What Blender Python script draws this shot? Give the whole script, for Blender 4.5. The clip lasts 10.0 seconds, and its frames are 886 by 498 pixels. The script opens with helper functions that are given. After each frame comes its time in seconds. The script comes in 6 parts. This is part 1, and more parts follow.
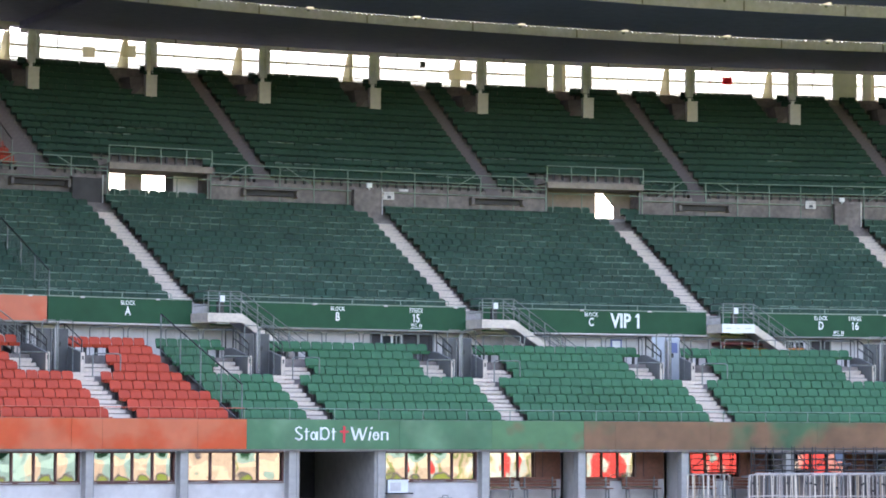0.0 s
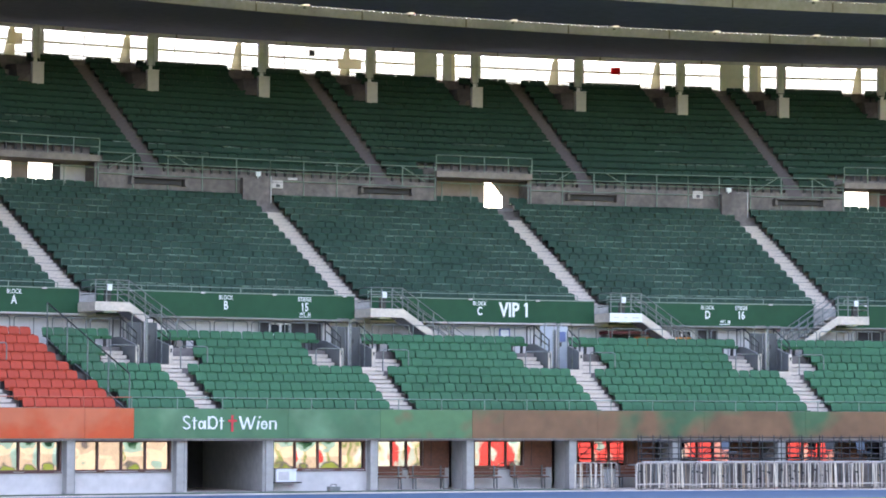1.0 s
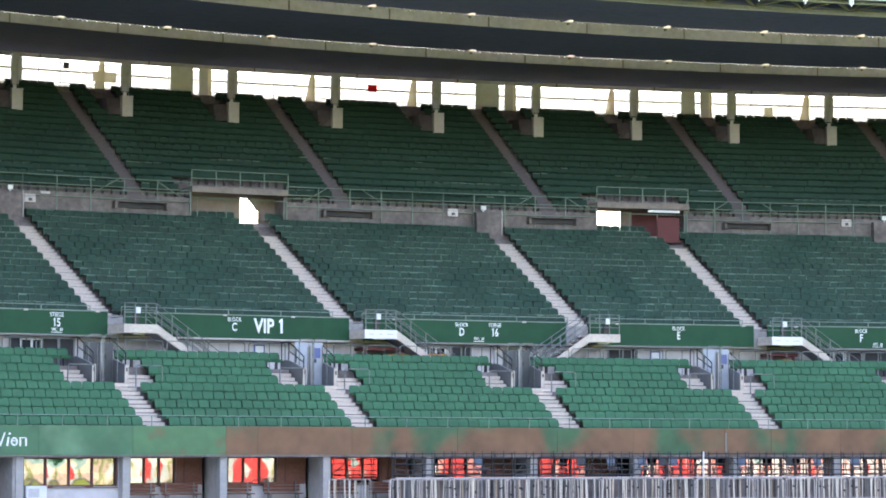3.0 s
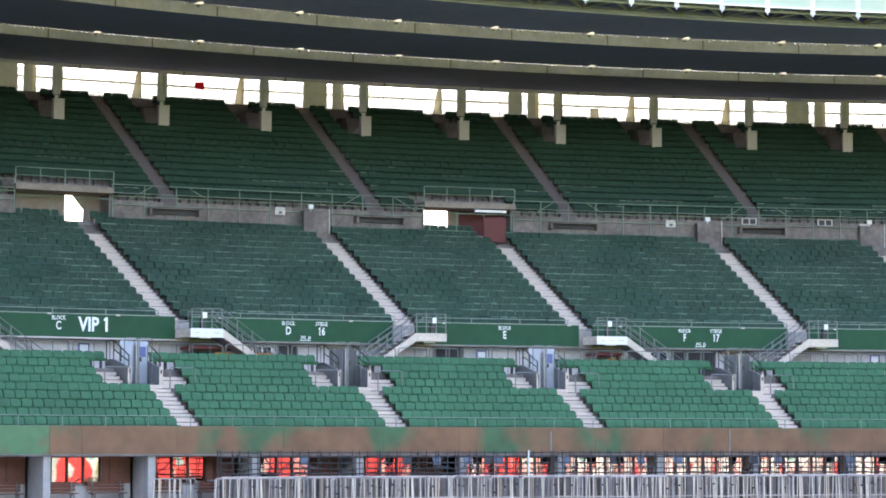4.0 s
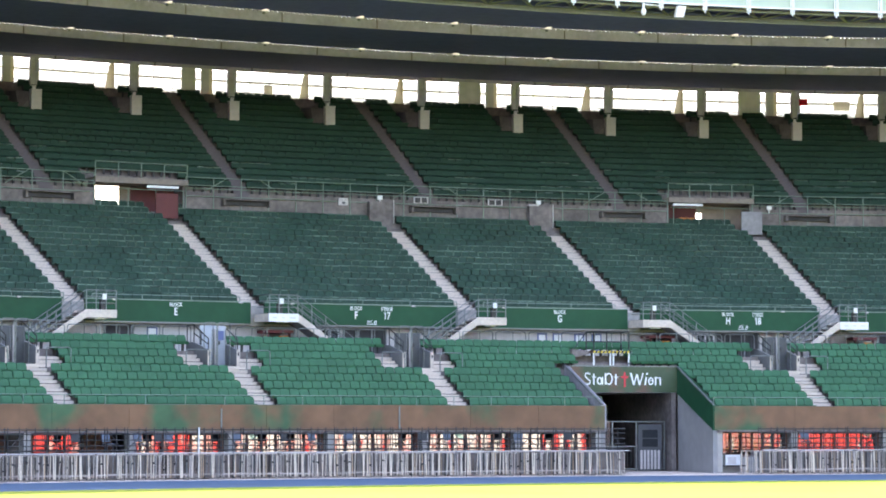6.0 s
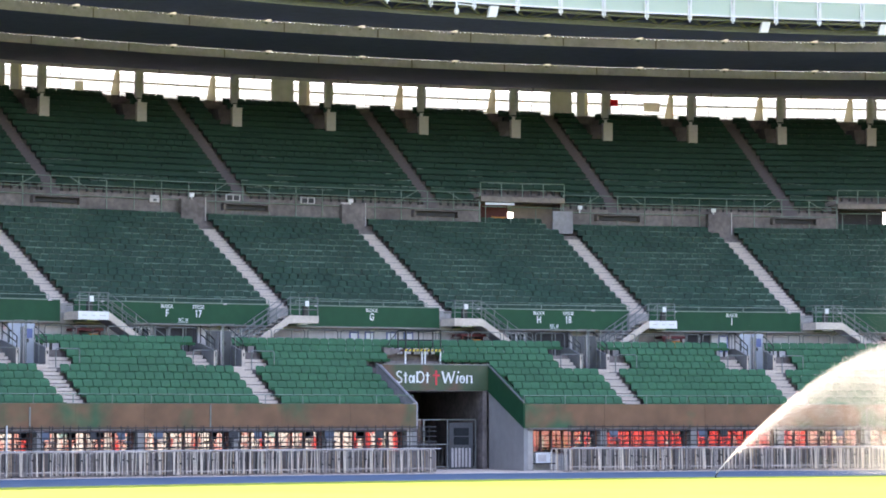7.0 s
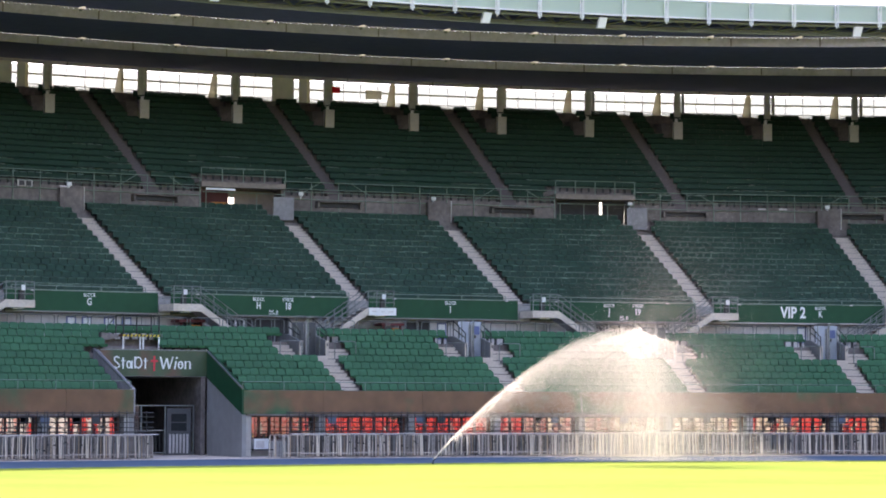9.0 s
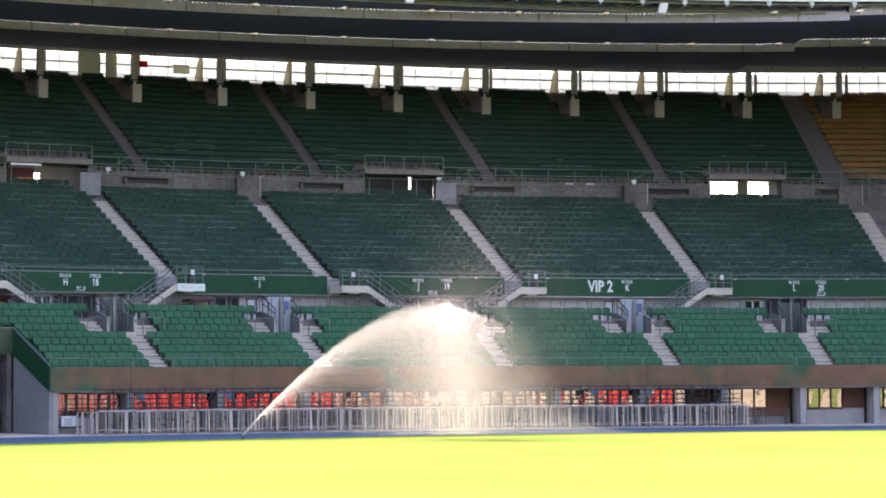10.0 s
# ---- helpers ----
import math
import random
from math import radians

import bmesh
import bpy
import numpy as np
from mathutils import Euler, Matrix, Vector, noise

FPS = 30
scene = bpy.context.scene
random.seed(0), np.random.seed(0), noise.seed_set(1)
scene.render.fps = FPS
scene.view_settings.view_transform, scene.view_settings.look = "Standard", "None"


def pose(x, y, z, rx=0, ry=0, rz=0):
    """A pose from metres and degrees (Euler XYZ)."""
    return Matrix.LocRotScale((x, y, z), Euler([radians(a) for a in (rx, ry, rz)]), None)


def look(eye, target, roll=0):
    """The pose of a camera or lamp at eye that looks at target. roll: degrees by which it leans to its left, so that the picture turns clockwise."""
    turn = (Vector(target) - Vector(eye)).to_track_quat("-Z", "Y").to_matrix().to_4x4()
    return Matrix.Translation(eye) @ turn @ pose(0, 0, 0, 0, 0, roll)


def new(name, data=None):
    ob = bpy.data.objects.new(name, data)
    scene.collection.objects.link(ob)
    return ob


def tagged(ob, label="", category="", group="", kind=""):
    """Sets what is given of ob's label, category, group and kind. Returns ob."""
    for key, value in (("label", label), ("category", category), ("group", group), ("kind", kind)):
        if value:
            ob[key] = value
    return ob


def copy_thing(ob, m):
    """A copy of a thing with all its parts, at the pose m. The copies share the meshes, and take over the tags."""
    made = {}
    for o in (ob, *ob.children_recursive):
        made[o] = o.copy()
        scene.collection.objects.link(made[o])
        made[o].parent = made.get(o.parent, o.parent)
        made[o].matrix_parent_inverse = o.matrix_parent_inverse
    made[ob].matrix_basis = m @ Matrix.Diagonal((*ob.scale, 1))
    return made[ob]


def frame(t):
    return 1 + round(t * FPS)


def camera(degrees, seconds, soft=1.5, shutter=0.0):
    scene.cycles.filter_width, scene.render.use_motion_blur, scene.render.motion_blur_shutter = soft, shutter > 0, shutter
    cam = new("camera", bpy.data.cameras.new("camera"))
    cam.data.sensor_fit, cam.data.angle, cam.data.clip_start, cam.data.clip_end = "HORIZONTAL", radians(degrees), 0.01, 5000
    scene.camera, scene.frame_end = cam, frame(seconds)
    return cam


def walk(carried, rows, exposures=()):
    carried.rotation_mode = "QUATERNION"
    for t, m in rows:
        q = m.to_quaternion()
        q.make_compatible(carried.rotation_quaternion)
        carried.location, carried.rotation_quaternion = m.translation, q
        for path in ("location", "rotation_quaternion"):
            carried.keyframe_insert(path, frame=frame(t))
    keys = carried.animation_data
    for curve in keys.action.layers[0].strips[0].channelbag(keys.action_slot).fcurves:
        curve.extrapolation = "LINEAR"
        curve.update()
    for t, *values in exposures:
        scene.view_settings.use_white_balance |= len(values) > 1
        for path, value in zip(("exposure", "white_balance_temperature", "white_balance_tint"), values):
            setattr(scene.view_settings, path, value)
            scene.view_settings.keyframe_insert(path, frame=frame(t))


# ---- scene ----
# camera on a stand at the far side of the infield, panning to the right
EYE = 2.64
cam = camera(21.05, 10.0, soft=1.8)
# seconds, yaw, pitch, roll in degrees
ROWS = [
    (0, 0.113, 4.451, -0.222),
    (0.5, -1.234, 4.212, -0.151),
    (1, -2.558, 4.194, -0.149),
    (1.5, -4.122, 4.375, -0.139),
    (2, -5.648, 4.431, -0.131),
    (2.2, -6.067, 4.524, -0.105),
    (3.3, -9.764, 4.602, -0.165),
    (3.5, -10.740, 4.606, -0.163),
    (4, -12.603, 4.584, -0.077),
    (4.5, -14.337, 4.681, -0.105),
    (5, -16.316, 4.555, -0.091),
    (5.5, -18.216, 4.357, -0.069),
    (6, -20.481, 4.044, -0.038),
    (6.2, -21.553, 3.913, -0.070),
    (7.3, -25.900, 4.034, -0.006),
    (7.5, -26.440, 3.985, -0.092),
    (8, -28.189, 3.846, -0.124),
    (8.5, -29.880, 3.817, -0.072),
    (9, -31.731, 3.683, -0.171),
    (9.5, -34.032, 3.340, -0.026),
    (10, -36.291, 3.075, 0.287),
]
EXPOSURES = ((0.0, 2.97, 7650, 23), (5.0, 2.98, 7650, 21), (6.5, 2.83, 7600, 23), (7.5, 2.5, 7500, 27), (8.0, 2.45, 7500, 26), (8.5, 2.08, 7500, 27), (10.0, 2.1, 7500, 27))
walk(cam, [(t, pose(0, 0, EYE, 90 + pitch, roll, yaw)) for t, yaw, pitch, roll in ROWS], EXPOSURES)

# ---------------------------------------------------------------- light
SUN_AZ, SUN_EL = 4.0, 46.5            # behind the stand
world = bpy.data.worlds.new("sky")
scene.world = world
world.use_nodes = True
wn = world.node_tree.nodes
sky = wn.new("ShaderNodeTexSky")
sky.sky_type, sky.sun_disc = "NISHITA", False
sky.sun_elevation, sky.sun_rotation = radians(SUN_EL), radians(SUN_AZ)
sky.air_density, sky.dust_density = 1.0, 1.5
wn["Background"].inputs["Strength"].default_value = 0.15
world.node_tree.links.new(sky.outputs["Color"], wn["Background"].inputs["Color"])
lamp = bpy.data.lights.new("sun", "SUN")
lamp.energy, lamp.angle, lamp.color = 2.2, radians(0.5), (1.0, 0.95, 0.86)
sun = new("sun", lamp)
a, e = radians(SUN_AZ), radians(SUN_EL)
SUN_WAY = Vector((math.sin(a) * math.cos(e), math.cos(a) * math.cos(e), math.sin(e)))
sun.matrix_world = look(SUN_WAY * 200, (0, 0, 0))


# ---------------------------------------------------------------- materials
def material(name, colour, rough=0.6, metal=0.0, vary=0.15, grain=6.0, stain=0.6, bump=0.0, random_piece=0.0, dirt=None, spec=0.5, edge=(0.42, 0.72)):
    """Colour with a fine grain and broad stains; dirt is the colour of the stains."""
    m = bpy.data.materials.new(name)
    m.use_nodes = True
    n, l = m.node_tree.nodes, m.node_tree.links
    b = n["Principled BSDF"]
    b.inputs["Roughness"].default_value, b.inputs["Metallic"].default_value = rough, metal
    b.inputs["Specular IOR Level"].default_value = spec
    co = n.new("ShaderNodeTexCoord")
    fine, broad = n.new("ShaderNodeTexNoise"), n.new("ShaderNodeTexNoise")
    fine.inputs["Scale"].default_value, fine.inputs["Detail"].default_value = grain, 4
    broad.inputs["Scale"].default_value, broad.inputs["Detail"].default_value = stain, 3
    l.new(co.outputs["Object"], fine.inputs["Vector"])
    l.new(co.outputs["Object"], broad.inputs["Vector"])
    mix = n.new("ShaderNodeMix")
    mix.data_type = "RGBA"
    mix.inputs["A"].default_value = (*colour, 1)
    d = dirt or [c * (1 - 1.6 * vary) for c in colour]
    mix.inputs["B"].default_value = (*d, 1)
    ramp = n.new("ShaderNodeMapRange")
    ramp.inputs["From Min"].default_value, ramp.inputs["From Max"].default_value = edge
    l.new(broad.outputs["Fac"], ramp.inputs["Value"])
    l.new(ramp.outputs["Result"], mix.inputs["Factor"])
    hsv = n.new("ShaderNodeHueSaturation")
    l.new(mix.outputs["Result"], hsv.inputs["Color"])
    val = n.new("ShaderNodeMapRange")
    val.inputs["To Min"].default_value, val.inputs["To Max"].default_value = 1 - vary, 1 + vary
    val.inputs["From Min"].default_value, val.inputs["From Max"].default_value = 0.3, 0.7
    l.new(fine.outputs["Fac"], val.inputs["Value"])
    out = val.outputs["Result"]
    if random_piece:
        geo = n.new("ShaderNodeNewGeometry")
        obj = n.new("ShaderNodeObjectInfo")
        add = n.new("ShaderNodeMath")
        add.operation = "ADD"
        l.new(geo.outputs["Random Per Island"], add.inputs[0])
        l.new(obj.outputs["Random"], add.inputs[1])
        fr = n.new("ShaderNodeMath")
        fr.operation = "FRACT"
        l.new(add.outputs[0], fr.inputs[0])
        mr = n.new("ShaderNodeMapRange")
        mr.inputs["To Min"].default_value, mr.inputs["To Max"].default_value = 1 - random_piece, 1 + random_piece
        l.new(fr.outputs[0], mr.inputs["Value"])
        mul = n.new("ShaderNodeMath")
        mul.operation = "MULTIPLY"
        l.new(out, mul.inputs[0])
        l.new(mr.outputs["Result"], mul.inputs[1])
        out = mul.outputs[0]
    l.new(out, hsv.inputs["Value"])
    l.new(hsv.outputs["Color"], b.inputs["Base Color"])
    if bump:
        bp = n.new("ShaderNodeBump")
        bp.inputs["Strength"].default_value, bp.inputs["Distance"].default_value = bump, 0.02
        l.new(fine.outputs["Fac"], bp.inputs["Height"])
        l.new(bp.outputs["Normal"], b.inputs["Normal"])
    return m


M_SEAT = material("green_plastic", (0.029, 0.128, 0.064), 0.5, vary=0.1, grain=3, stain=0.25, random_piece=0.07, spec=0.25)
# green seat plastic darkened to paint in the shade on the two upper tiers
M_SHADESEAT = material("shade_dark_green_plastic", (0.017, 0.056, 0.038), 0.55, vary=0.12, grain=3, stain=0.25, random_piece=0.08, spec=0.2)
# paler rim colour paints the sky light caught along a seat's lip
M_RIM = material("sky_lit_green_rim", (0.088, 0.14, 0.105), 0.6, vary=0.3, grain=0.9, stain=0.3, random_piece=0.5, spec=0.2, dirt=(0.026, 0.07, 0.05), edge=(0.45, 0.6))
M_RED = material("orange_red_plastic", (0.45, 0.055, 0.028), 0.5, vary=0.1, grain=3, stain=0.3, random_piece=0.07, spec=0.25)
M_YELLOW = material("yellow_plastic", (0.27, 0.13, 0.03), 0.4, vary=0.1, grain=3, random_piece=0.1)
M_CONCRETE = material("concrete", (0.36, 0.34, 0.33), 0.85, vary=0.18, grain=5, stain=0.5, bump=0.3)
M_STEP = material("light_concrete_step", (0.66, 0.56, 0.49), 0.85, vary=0.12, grain=7, stain=0.9, bump=0.2)
M_DARKCON = material("weathered_concrete", (0.215, 0.182, 0.175), 0.9, vary=0.26, grain=4, stain=0.6, bump=0.3)
M_WHITEWALL = material("white_wall_paint", (0.61, 0.575, 0.555), 0.7, vary=0.08, grain=3, stain=0.4)
M_BOARD = material("dark_green_board", (0.01, 0.074, 0.036), 0.5, vary=0.1, grain=2, stain=0.3, spec=0.2)
M_FASCIA_G = material("faded_green_banner", (0.045, 0.16, 0.08), 0.45, vary=0.16, grain=1.1, stain=0.45, dirt=(0.1, 0.23, 0.13), edge=(0.45, 0.6))
M_FASCIA_B = material("brown_green_banner", (0.2, 0.096, 0.05), 0.5, vary=0.2, grain=1.1, stain=0.38, dirt=(0.035, 0.11, 0.05), edge=(0.52, 0.66))
M_FASCIA_O = material("orange_banner", (0.58, 0.125, 0.065), 0.3, vary=0.1, grain=1.0, stain=0.6, dirt=(0.6, 0.065, 0.02), edge=(0.44, 0.6))
M_STEEL = material("galvanised_steel", (0.23, 0.245, 0.245), 0.45, 0.6, vary=0.15, grain=12, stain=2)
M_GREYMETAL = material("grey_sheet_metal", (0.2, 0.205, 0.215), 0.5, 0.1, vary=0.1, grain=3, stain=0.8)
M_GREENRAIL = material("green_grey_rail_paint", (0.22, 0.29, 0.24), 0.5, 0.2, vary=0.1, grain=8)
# near-black that paints in the shade of doorways, slots and deep recesses
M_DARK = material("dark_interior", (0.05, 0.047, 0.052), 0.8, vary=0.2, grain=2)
M_BLACKMETAL = material("black_painted_metal", (0.03, 0.032, 0.036), 0.45, vary=0.2, grain=8)
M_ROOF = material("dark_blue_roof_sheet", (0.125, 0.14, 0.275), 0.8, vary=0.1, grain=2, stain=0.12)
M_BEAM = material("olive_grey_beam_paint", (0.52, 0.48, 0.58), 0.6, vary=0.12, grain=4, stain=0.8)
M_PANEL = material("pale_beige_sheet", (0.74, 0.69, 0.7), 0.6, vary=0.08, grain=2)
M_BOXES = material("pale_sheet_casing", (0.54, 0.5, 0.5), 0.6, vary=0.06, grain=4)
M_COLUMN = material("grey_column_paint", (0.6, 0.58, 0.62), 0.6, vary=0.1, grain=4)
M_WHITE = material("white_paint", (0.8, 0.8, 0.8), 0.5, vary=0.04, grain=4)
M_BROWN = material("dark_brown_frame", (0.13, 0.05, 0.04), 0.5, vary=0.15, grain=9)
M_WOOD = material("reddish_brown_wood", (0.24, 0.085, 0.05), 0.55, vary=0.2, grain=9)
M_TRACK = material("blue_running_track", (0.042, 0.105, 0.19), 0.8, vary=0.1, grain=20, stain=0.3)
M_GRASS = material("sunlit_mown_grass", (0.252, 0.315, 0.066), 0.95, vary=0.07, grain=2.5, stain=0.09, bump=0.2, spec=0.02, dirt=(0.2, 0.295, 0.055), edge=(0.42, 0.7))
M_ASPHALT = material("grey_asphalt", (0.09, 0.09, 0.095), 0.9, vary=0.15, grain=10, stain=0.4)
# teal to red go on unseen stands, picked for pane reflections
M_TEAL = material("pale_teal_sheet", (0.36, 0.62, 0.56), 0.6, vary=0.1)
M_CREAM = material("cream_wall_paint", (0.72, 0.6, 0.44), 0.7, vary=0.15, grain=1.0)
M_PINK = material("pale_pink_for_reflection", (0.72, 0.35, 0.3), 0.6, vary=0.3, grain=0.6)
M_REFLECTRED = material("bright_red_for_reflection", (0.74, 0.07, 0.06), 0.6, vary=0.15, grain=0.7)
M_TURF = material("artificial_turf", (0.02, 0.09, 0.04), 0.9, vary=0.15, grain=12)
M_DARKSTEP = material("dark_grey_concrete", (0.16, 0.132, 0.142), 0.9, vary=0.15, grain=5, stain=0.7)
M_TAN = material("tan_plaster", (0.3, 0.23, 0.19), 0.8, vary=0.12, grain=3)
M_REDWALL = material("red_painted_wall", (0.12, 0.016, 0.018), 0.6, vary=0.1, grain=3)


# ---------------------------------------------------------------- the plan: a curved stand line
UNIT = 1.1                             # the plan is drawn in units of 1.1 m
# s runs along the front of the stand, r away from the field, z up
S_GRID = np.linspace(-80, 150, 921)


def heading(s):
    return 0.283605 - (0.00993495 * s - 0.00699075 * s ** 2 / 200 + 0.01502905 * s ** 3 / 30000)


def bend_tables():
    h = heading(np.clip(S_GRID, -45, 118))
    step = S_GRID[1] - S_GRID[0]
    x = np.concatenate([[0], np.cumsum((np.cos(h[1:]) + np.cos(h[:-1])) / 2 * step)])
    y = np.concatenate([[0], np.cumsum((np.sin(h[1:]) + np.sin(h[:-1])) / 2 * step)])
    i = np.argmin(abs(S_GRID))
    return x - x[i] + X_ZERO, y - y[i] + Y_ZERO, h


X_ZERO, Y_ZERO = 9.84, 88.626
TX, TY, TH = bend_tables()


def bend(s, r, z):
    """The place of a point of the plan in the world."""
    h = float(np.interp(s, S_GRID, TH))
    return (float(np.interp(s, S_GRID, TX)) - math.sin(h) * r, float(np.interp(s, S_GRID, TY)) + math.cos(h) * r, z)


def stretch(s, r):
    """Metres along the stand at depth r for each metre along its front."""
    return 1 + r * (0.00993495 - 0.00699075 * s / 100 + 0.01502905 * s * s / 10000)


def at(s, r, z, turn=0):
    """A frame on the stand, in plan units: x along it, y away from the field."""
    h = float(np.interp(s, S_GRID, TH))
    return Matrix.Translation(bend(s, r, z)) @ Matrix.Rotation(h + radians(turn), 4, "Z")


def metres(m):
    m = m.copy()
    m.translation = m.translation * UNIT
    return m


def spot(s, r, z, turn=0):
    """The same frame in metres, for objects."""
    return metres(at(s, r, z, turn))


def shift(x, y, z):
    """A move within a thing, in metres."""
    return Matrix.Translation((x * UNIT, y * UNIT, z * UNIT))


# ---------------------------------------------------------------- mesh builders
class Build:
    def __init__(self):
        self.v, self.f = [], []

    def box(self, x0, x1, y0, y1, z0, z1, m=None):
        c = [Vector((x, y, z)) for z in (z0, z1) for x, y in ((x0, y0), (x1, y0), (x1, y1), (x0, y1))]
        self.hexa([m @ p for p in c] if m else c)
        return self

    def hexa(self, c):
        k = len(self.v)
        self.v += [tuple(p) for p in c]
        self.f += [tuple(k + i for i in q) for q in ((3, 2, 1, 0), (4, 5, 6, 7), (0, 1, 5, 4), (1, 2, 6, 5), (2, 3, 7, 6), (3, 0, 4, 7))]
        return self

    def cbox(self, s0, s1, r0, r1, z0, z1, step=1.5):
        """A box bent along the stand."""
        return self.sweep([(r0, z0), (r1, z0), (r1, z1), (r0, z1)], s0, s1, step)

    def sweep(self, profile, s0, s1, step=1.5, closed=True):
        n = max(1, math.ceil((s1 - s0) / step))
        k, w = len(self.v), len(profile)
        for i in range(n + 1):
            s = s0 + (s1 - s0) * i / n
            self.v += [bend(s, r, z) for r, z in profile]
        for i in range(n):
            for j in range(w if closed else w - 1):
                a, b = k + i * w + j, k + i * w + (j + 1) % w
                self.f.append((a, a + w, b + w, b))
        if closed:
            self.f.append(tuple(k + j for j in range(w)))
            self.f.append(tuple(k + n * w + j for j in reversed(range(w))))
        return self

    def tube(self, p, q, rad, sides=6):
        p, q = Vector(p), Vector(q)
        d = (q - p).normalized()
        u = d.orthogonal().normalized()
        w = d.cross(u)
        k = len(self.v)
        for c in (p, q):
            self.v += [tuple(c + (u * math.cos(t) + w * math.sin(t)) * rad) for t in (2 * math.pi * i / sides for i in range(sides))]
        self.f += [(k + i, k + (i + 1) % sides, k + sides + (i + 1) % sides, k + sides + i) for i in range(sides)]
        self.f += [tuple(k + i for i in reversed(range(sides))), tuple(k + sides + i for i in range(sides))]
        return self

    def ring(self, where, profile, s0, s1, step=2.0):
        """A sweep whose distance from the front follows where(s)."""
        n = max(1, math.ceil((s1 - s0) / step))
        k, w = len(self.v), len(profile)
        for i in range(n + 1):
            s = s0 + (s1 - s0) * i / n
            self.v += [bend(s, where[j](s) + dr, z) for j, dr, z in profile]
        for i in range(n):
            for j in range(w):
                a, b = k + i * w + j, k + i * w + (j + 1) % w
                self.f.append((a, a + w, b + w, b))
        self.f.append(tuple(k + j for j in range(w)))
        self.f.append(tuple(k + n * w + j for j in reversed(range(w))))
        return self

    def ctube(self, s0, s1, r, z, rad, step=1.5, sides=6, z1=None, r1=None):
        """A tube bent along the stand, rising from z to z1."""
        n = max(1, math.ceil(abs(s1 - s0) / step))
        z1, r1 = z if z1 is None else z1, r if r1 is None else r1
        pts = [bend(s0 + (s1 - s0) * i / n, r + (r1 - r) * i / n, z + (z1 - z) * i / n) for i in range(n + 1)]
        return self.pipe(pts, rad, sides)

    def pipe(self, pts, rad, sides=6):
        """One continuous level tube through all the points."""
        k, n = len(self.v), len(pts)
        for i, p in enumerate(pts):
            d = (Vector(pts[min(i + 1, n - 1)]) - Vector(pts[max(i - 1, 0)])).normalized()
            u = d.cross(Vector((0, 0, 1))).normalized()
            w = d.cross(u)
            self.v += [tuple(Vector(p) + (u * math.cos(t) + w * math.sin(t)) * rad) for t in (2 * math.pi * j / sides for j in range(sides))]
        for i in range(n - 1):
            a = k + i * sides
            self.f += [(a + j, a + (j + 1) % sides, a + sides + (j + 1) % sides, a + sides + j) for j in range(sides)]
        self.f += [tuple(k + j for j in reversed(range(sides))), tuple(k + (n - 1) * sides + j for j in range(sides))]
        return self

    def add(self, other, m):
        k = len(self.v)
        self.v += [tuple(m @ Vector(p)) for p in other.v]
        self.f += [tuple(k + i for i in q) for q in other.f]
        return self

    def mesh(self, name, mat, smooth=False):
        me = bpy.data.meshes.new(name)
        me.from_pydata([(x * UNIT, y * UNIT, z * UNIT) for x, y, z in self.v], [], self.f)
        me.materials.append(mat)
        bm = bmesh.new()
        bm.from_mesh(me)
        bmesh.ops.recalc_face_normals(bm, faces=bm.faces)
        bm.to_mesh(me)
        bm.free()
        if smooth:
            me.polygons.foreach_set("use_smooth", [True] * len(me.polygons))
        return me


def part(name, b, mat, parent=None, label="", m=None):
    """One mesh object under a thing or part."""
    ob = new(name, b.mesh(name, mat) if isinstance(b, Build) else b)
    if m is not None:
        ob.matrix_basis = m
    if parent is not None:
        ob.parent = parent
    return tagged(ob, label)


def thing(name, m, label, category, group="", kind=""):
    ob = new(name)
    ob.empty_display_size = 0.2
    ob.matrix_basis = m
    return tagged(ob, label, category, group, kind)


def solid(name, b, mat, label, category, group="", kind=""):
    return tagged(part(name, b, mat), label, category, group, kind)


S0, S1 = -32.0, 92.0
EYEM = Matrix.Identity(4)
M_LETTER = material("white_lettering", (0.82, 0.84, 0.84), 0.5, vary=0.03)
M_CROSS = material("red_cross_paint", (0.7, 0.04, 0.06), 0.5, vary=0.03)
M_TRUSS = material("grey_green_truss_paint", (0.2, 0.21, 0.165), 0.6, vary=0.12)
M_YELLOWPOST = material("yellowish_post_paint", (0.6, 0.52, 0.3), 0.6, vary=0.08)
M_ORANGERAIL = material("orange_rail_paint", (0.55, 0.13, 0.08), 0.5, vary=0.1)
M_TANCON = material("warm_concrete", (0.28, 0.23, 0.205), 0.85, vary=0.15, grain=4)
M_GREYCON = material("cool_grey_concrete", (0.3, 0.29, 0.31), 0.85, vary=0.15, grain=4)
M_PLATE = material("pale_plate", (0.6, 0.56, 0.55), 0.6, vary=0.08)
M_SIGN = material("dark_olive_brown_banner", (0.05, 0.085, 0.045), 0.5, vary=0.12, grain=1.5, stain=0.5, dirt=(0.13, 0.075, 0.05), edge=(0.5, 0.6))
M_FASCIA_GB = material("green_brown_banner", (0.07, 0.19, 0.085), 0.5, vary=0.1, grain=2.0, stain=0.4, dirt=(0.2, 0.1, 0.055), edge=(0.5, 0.6))


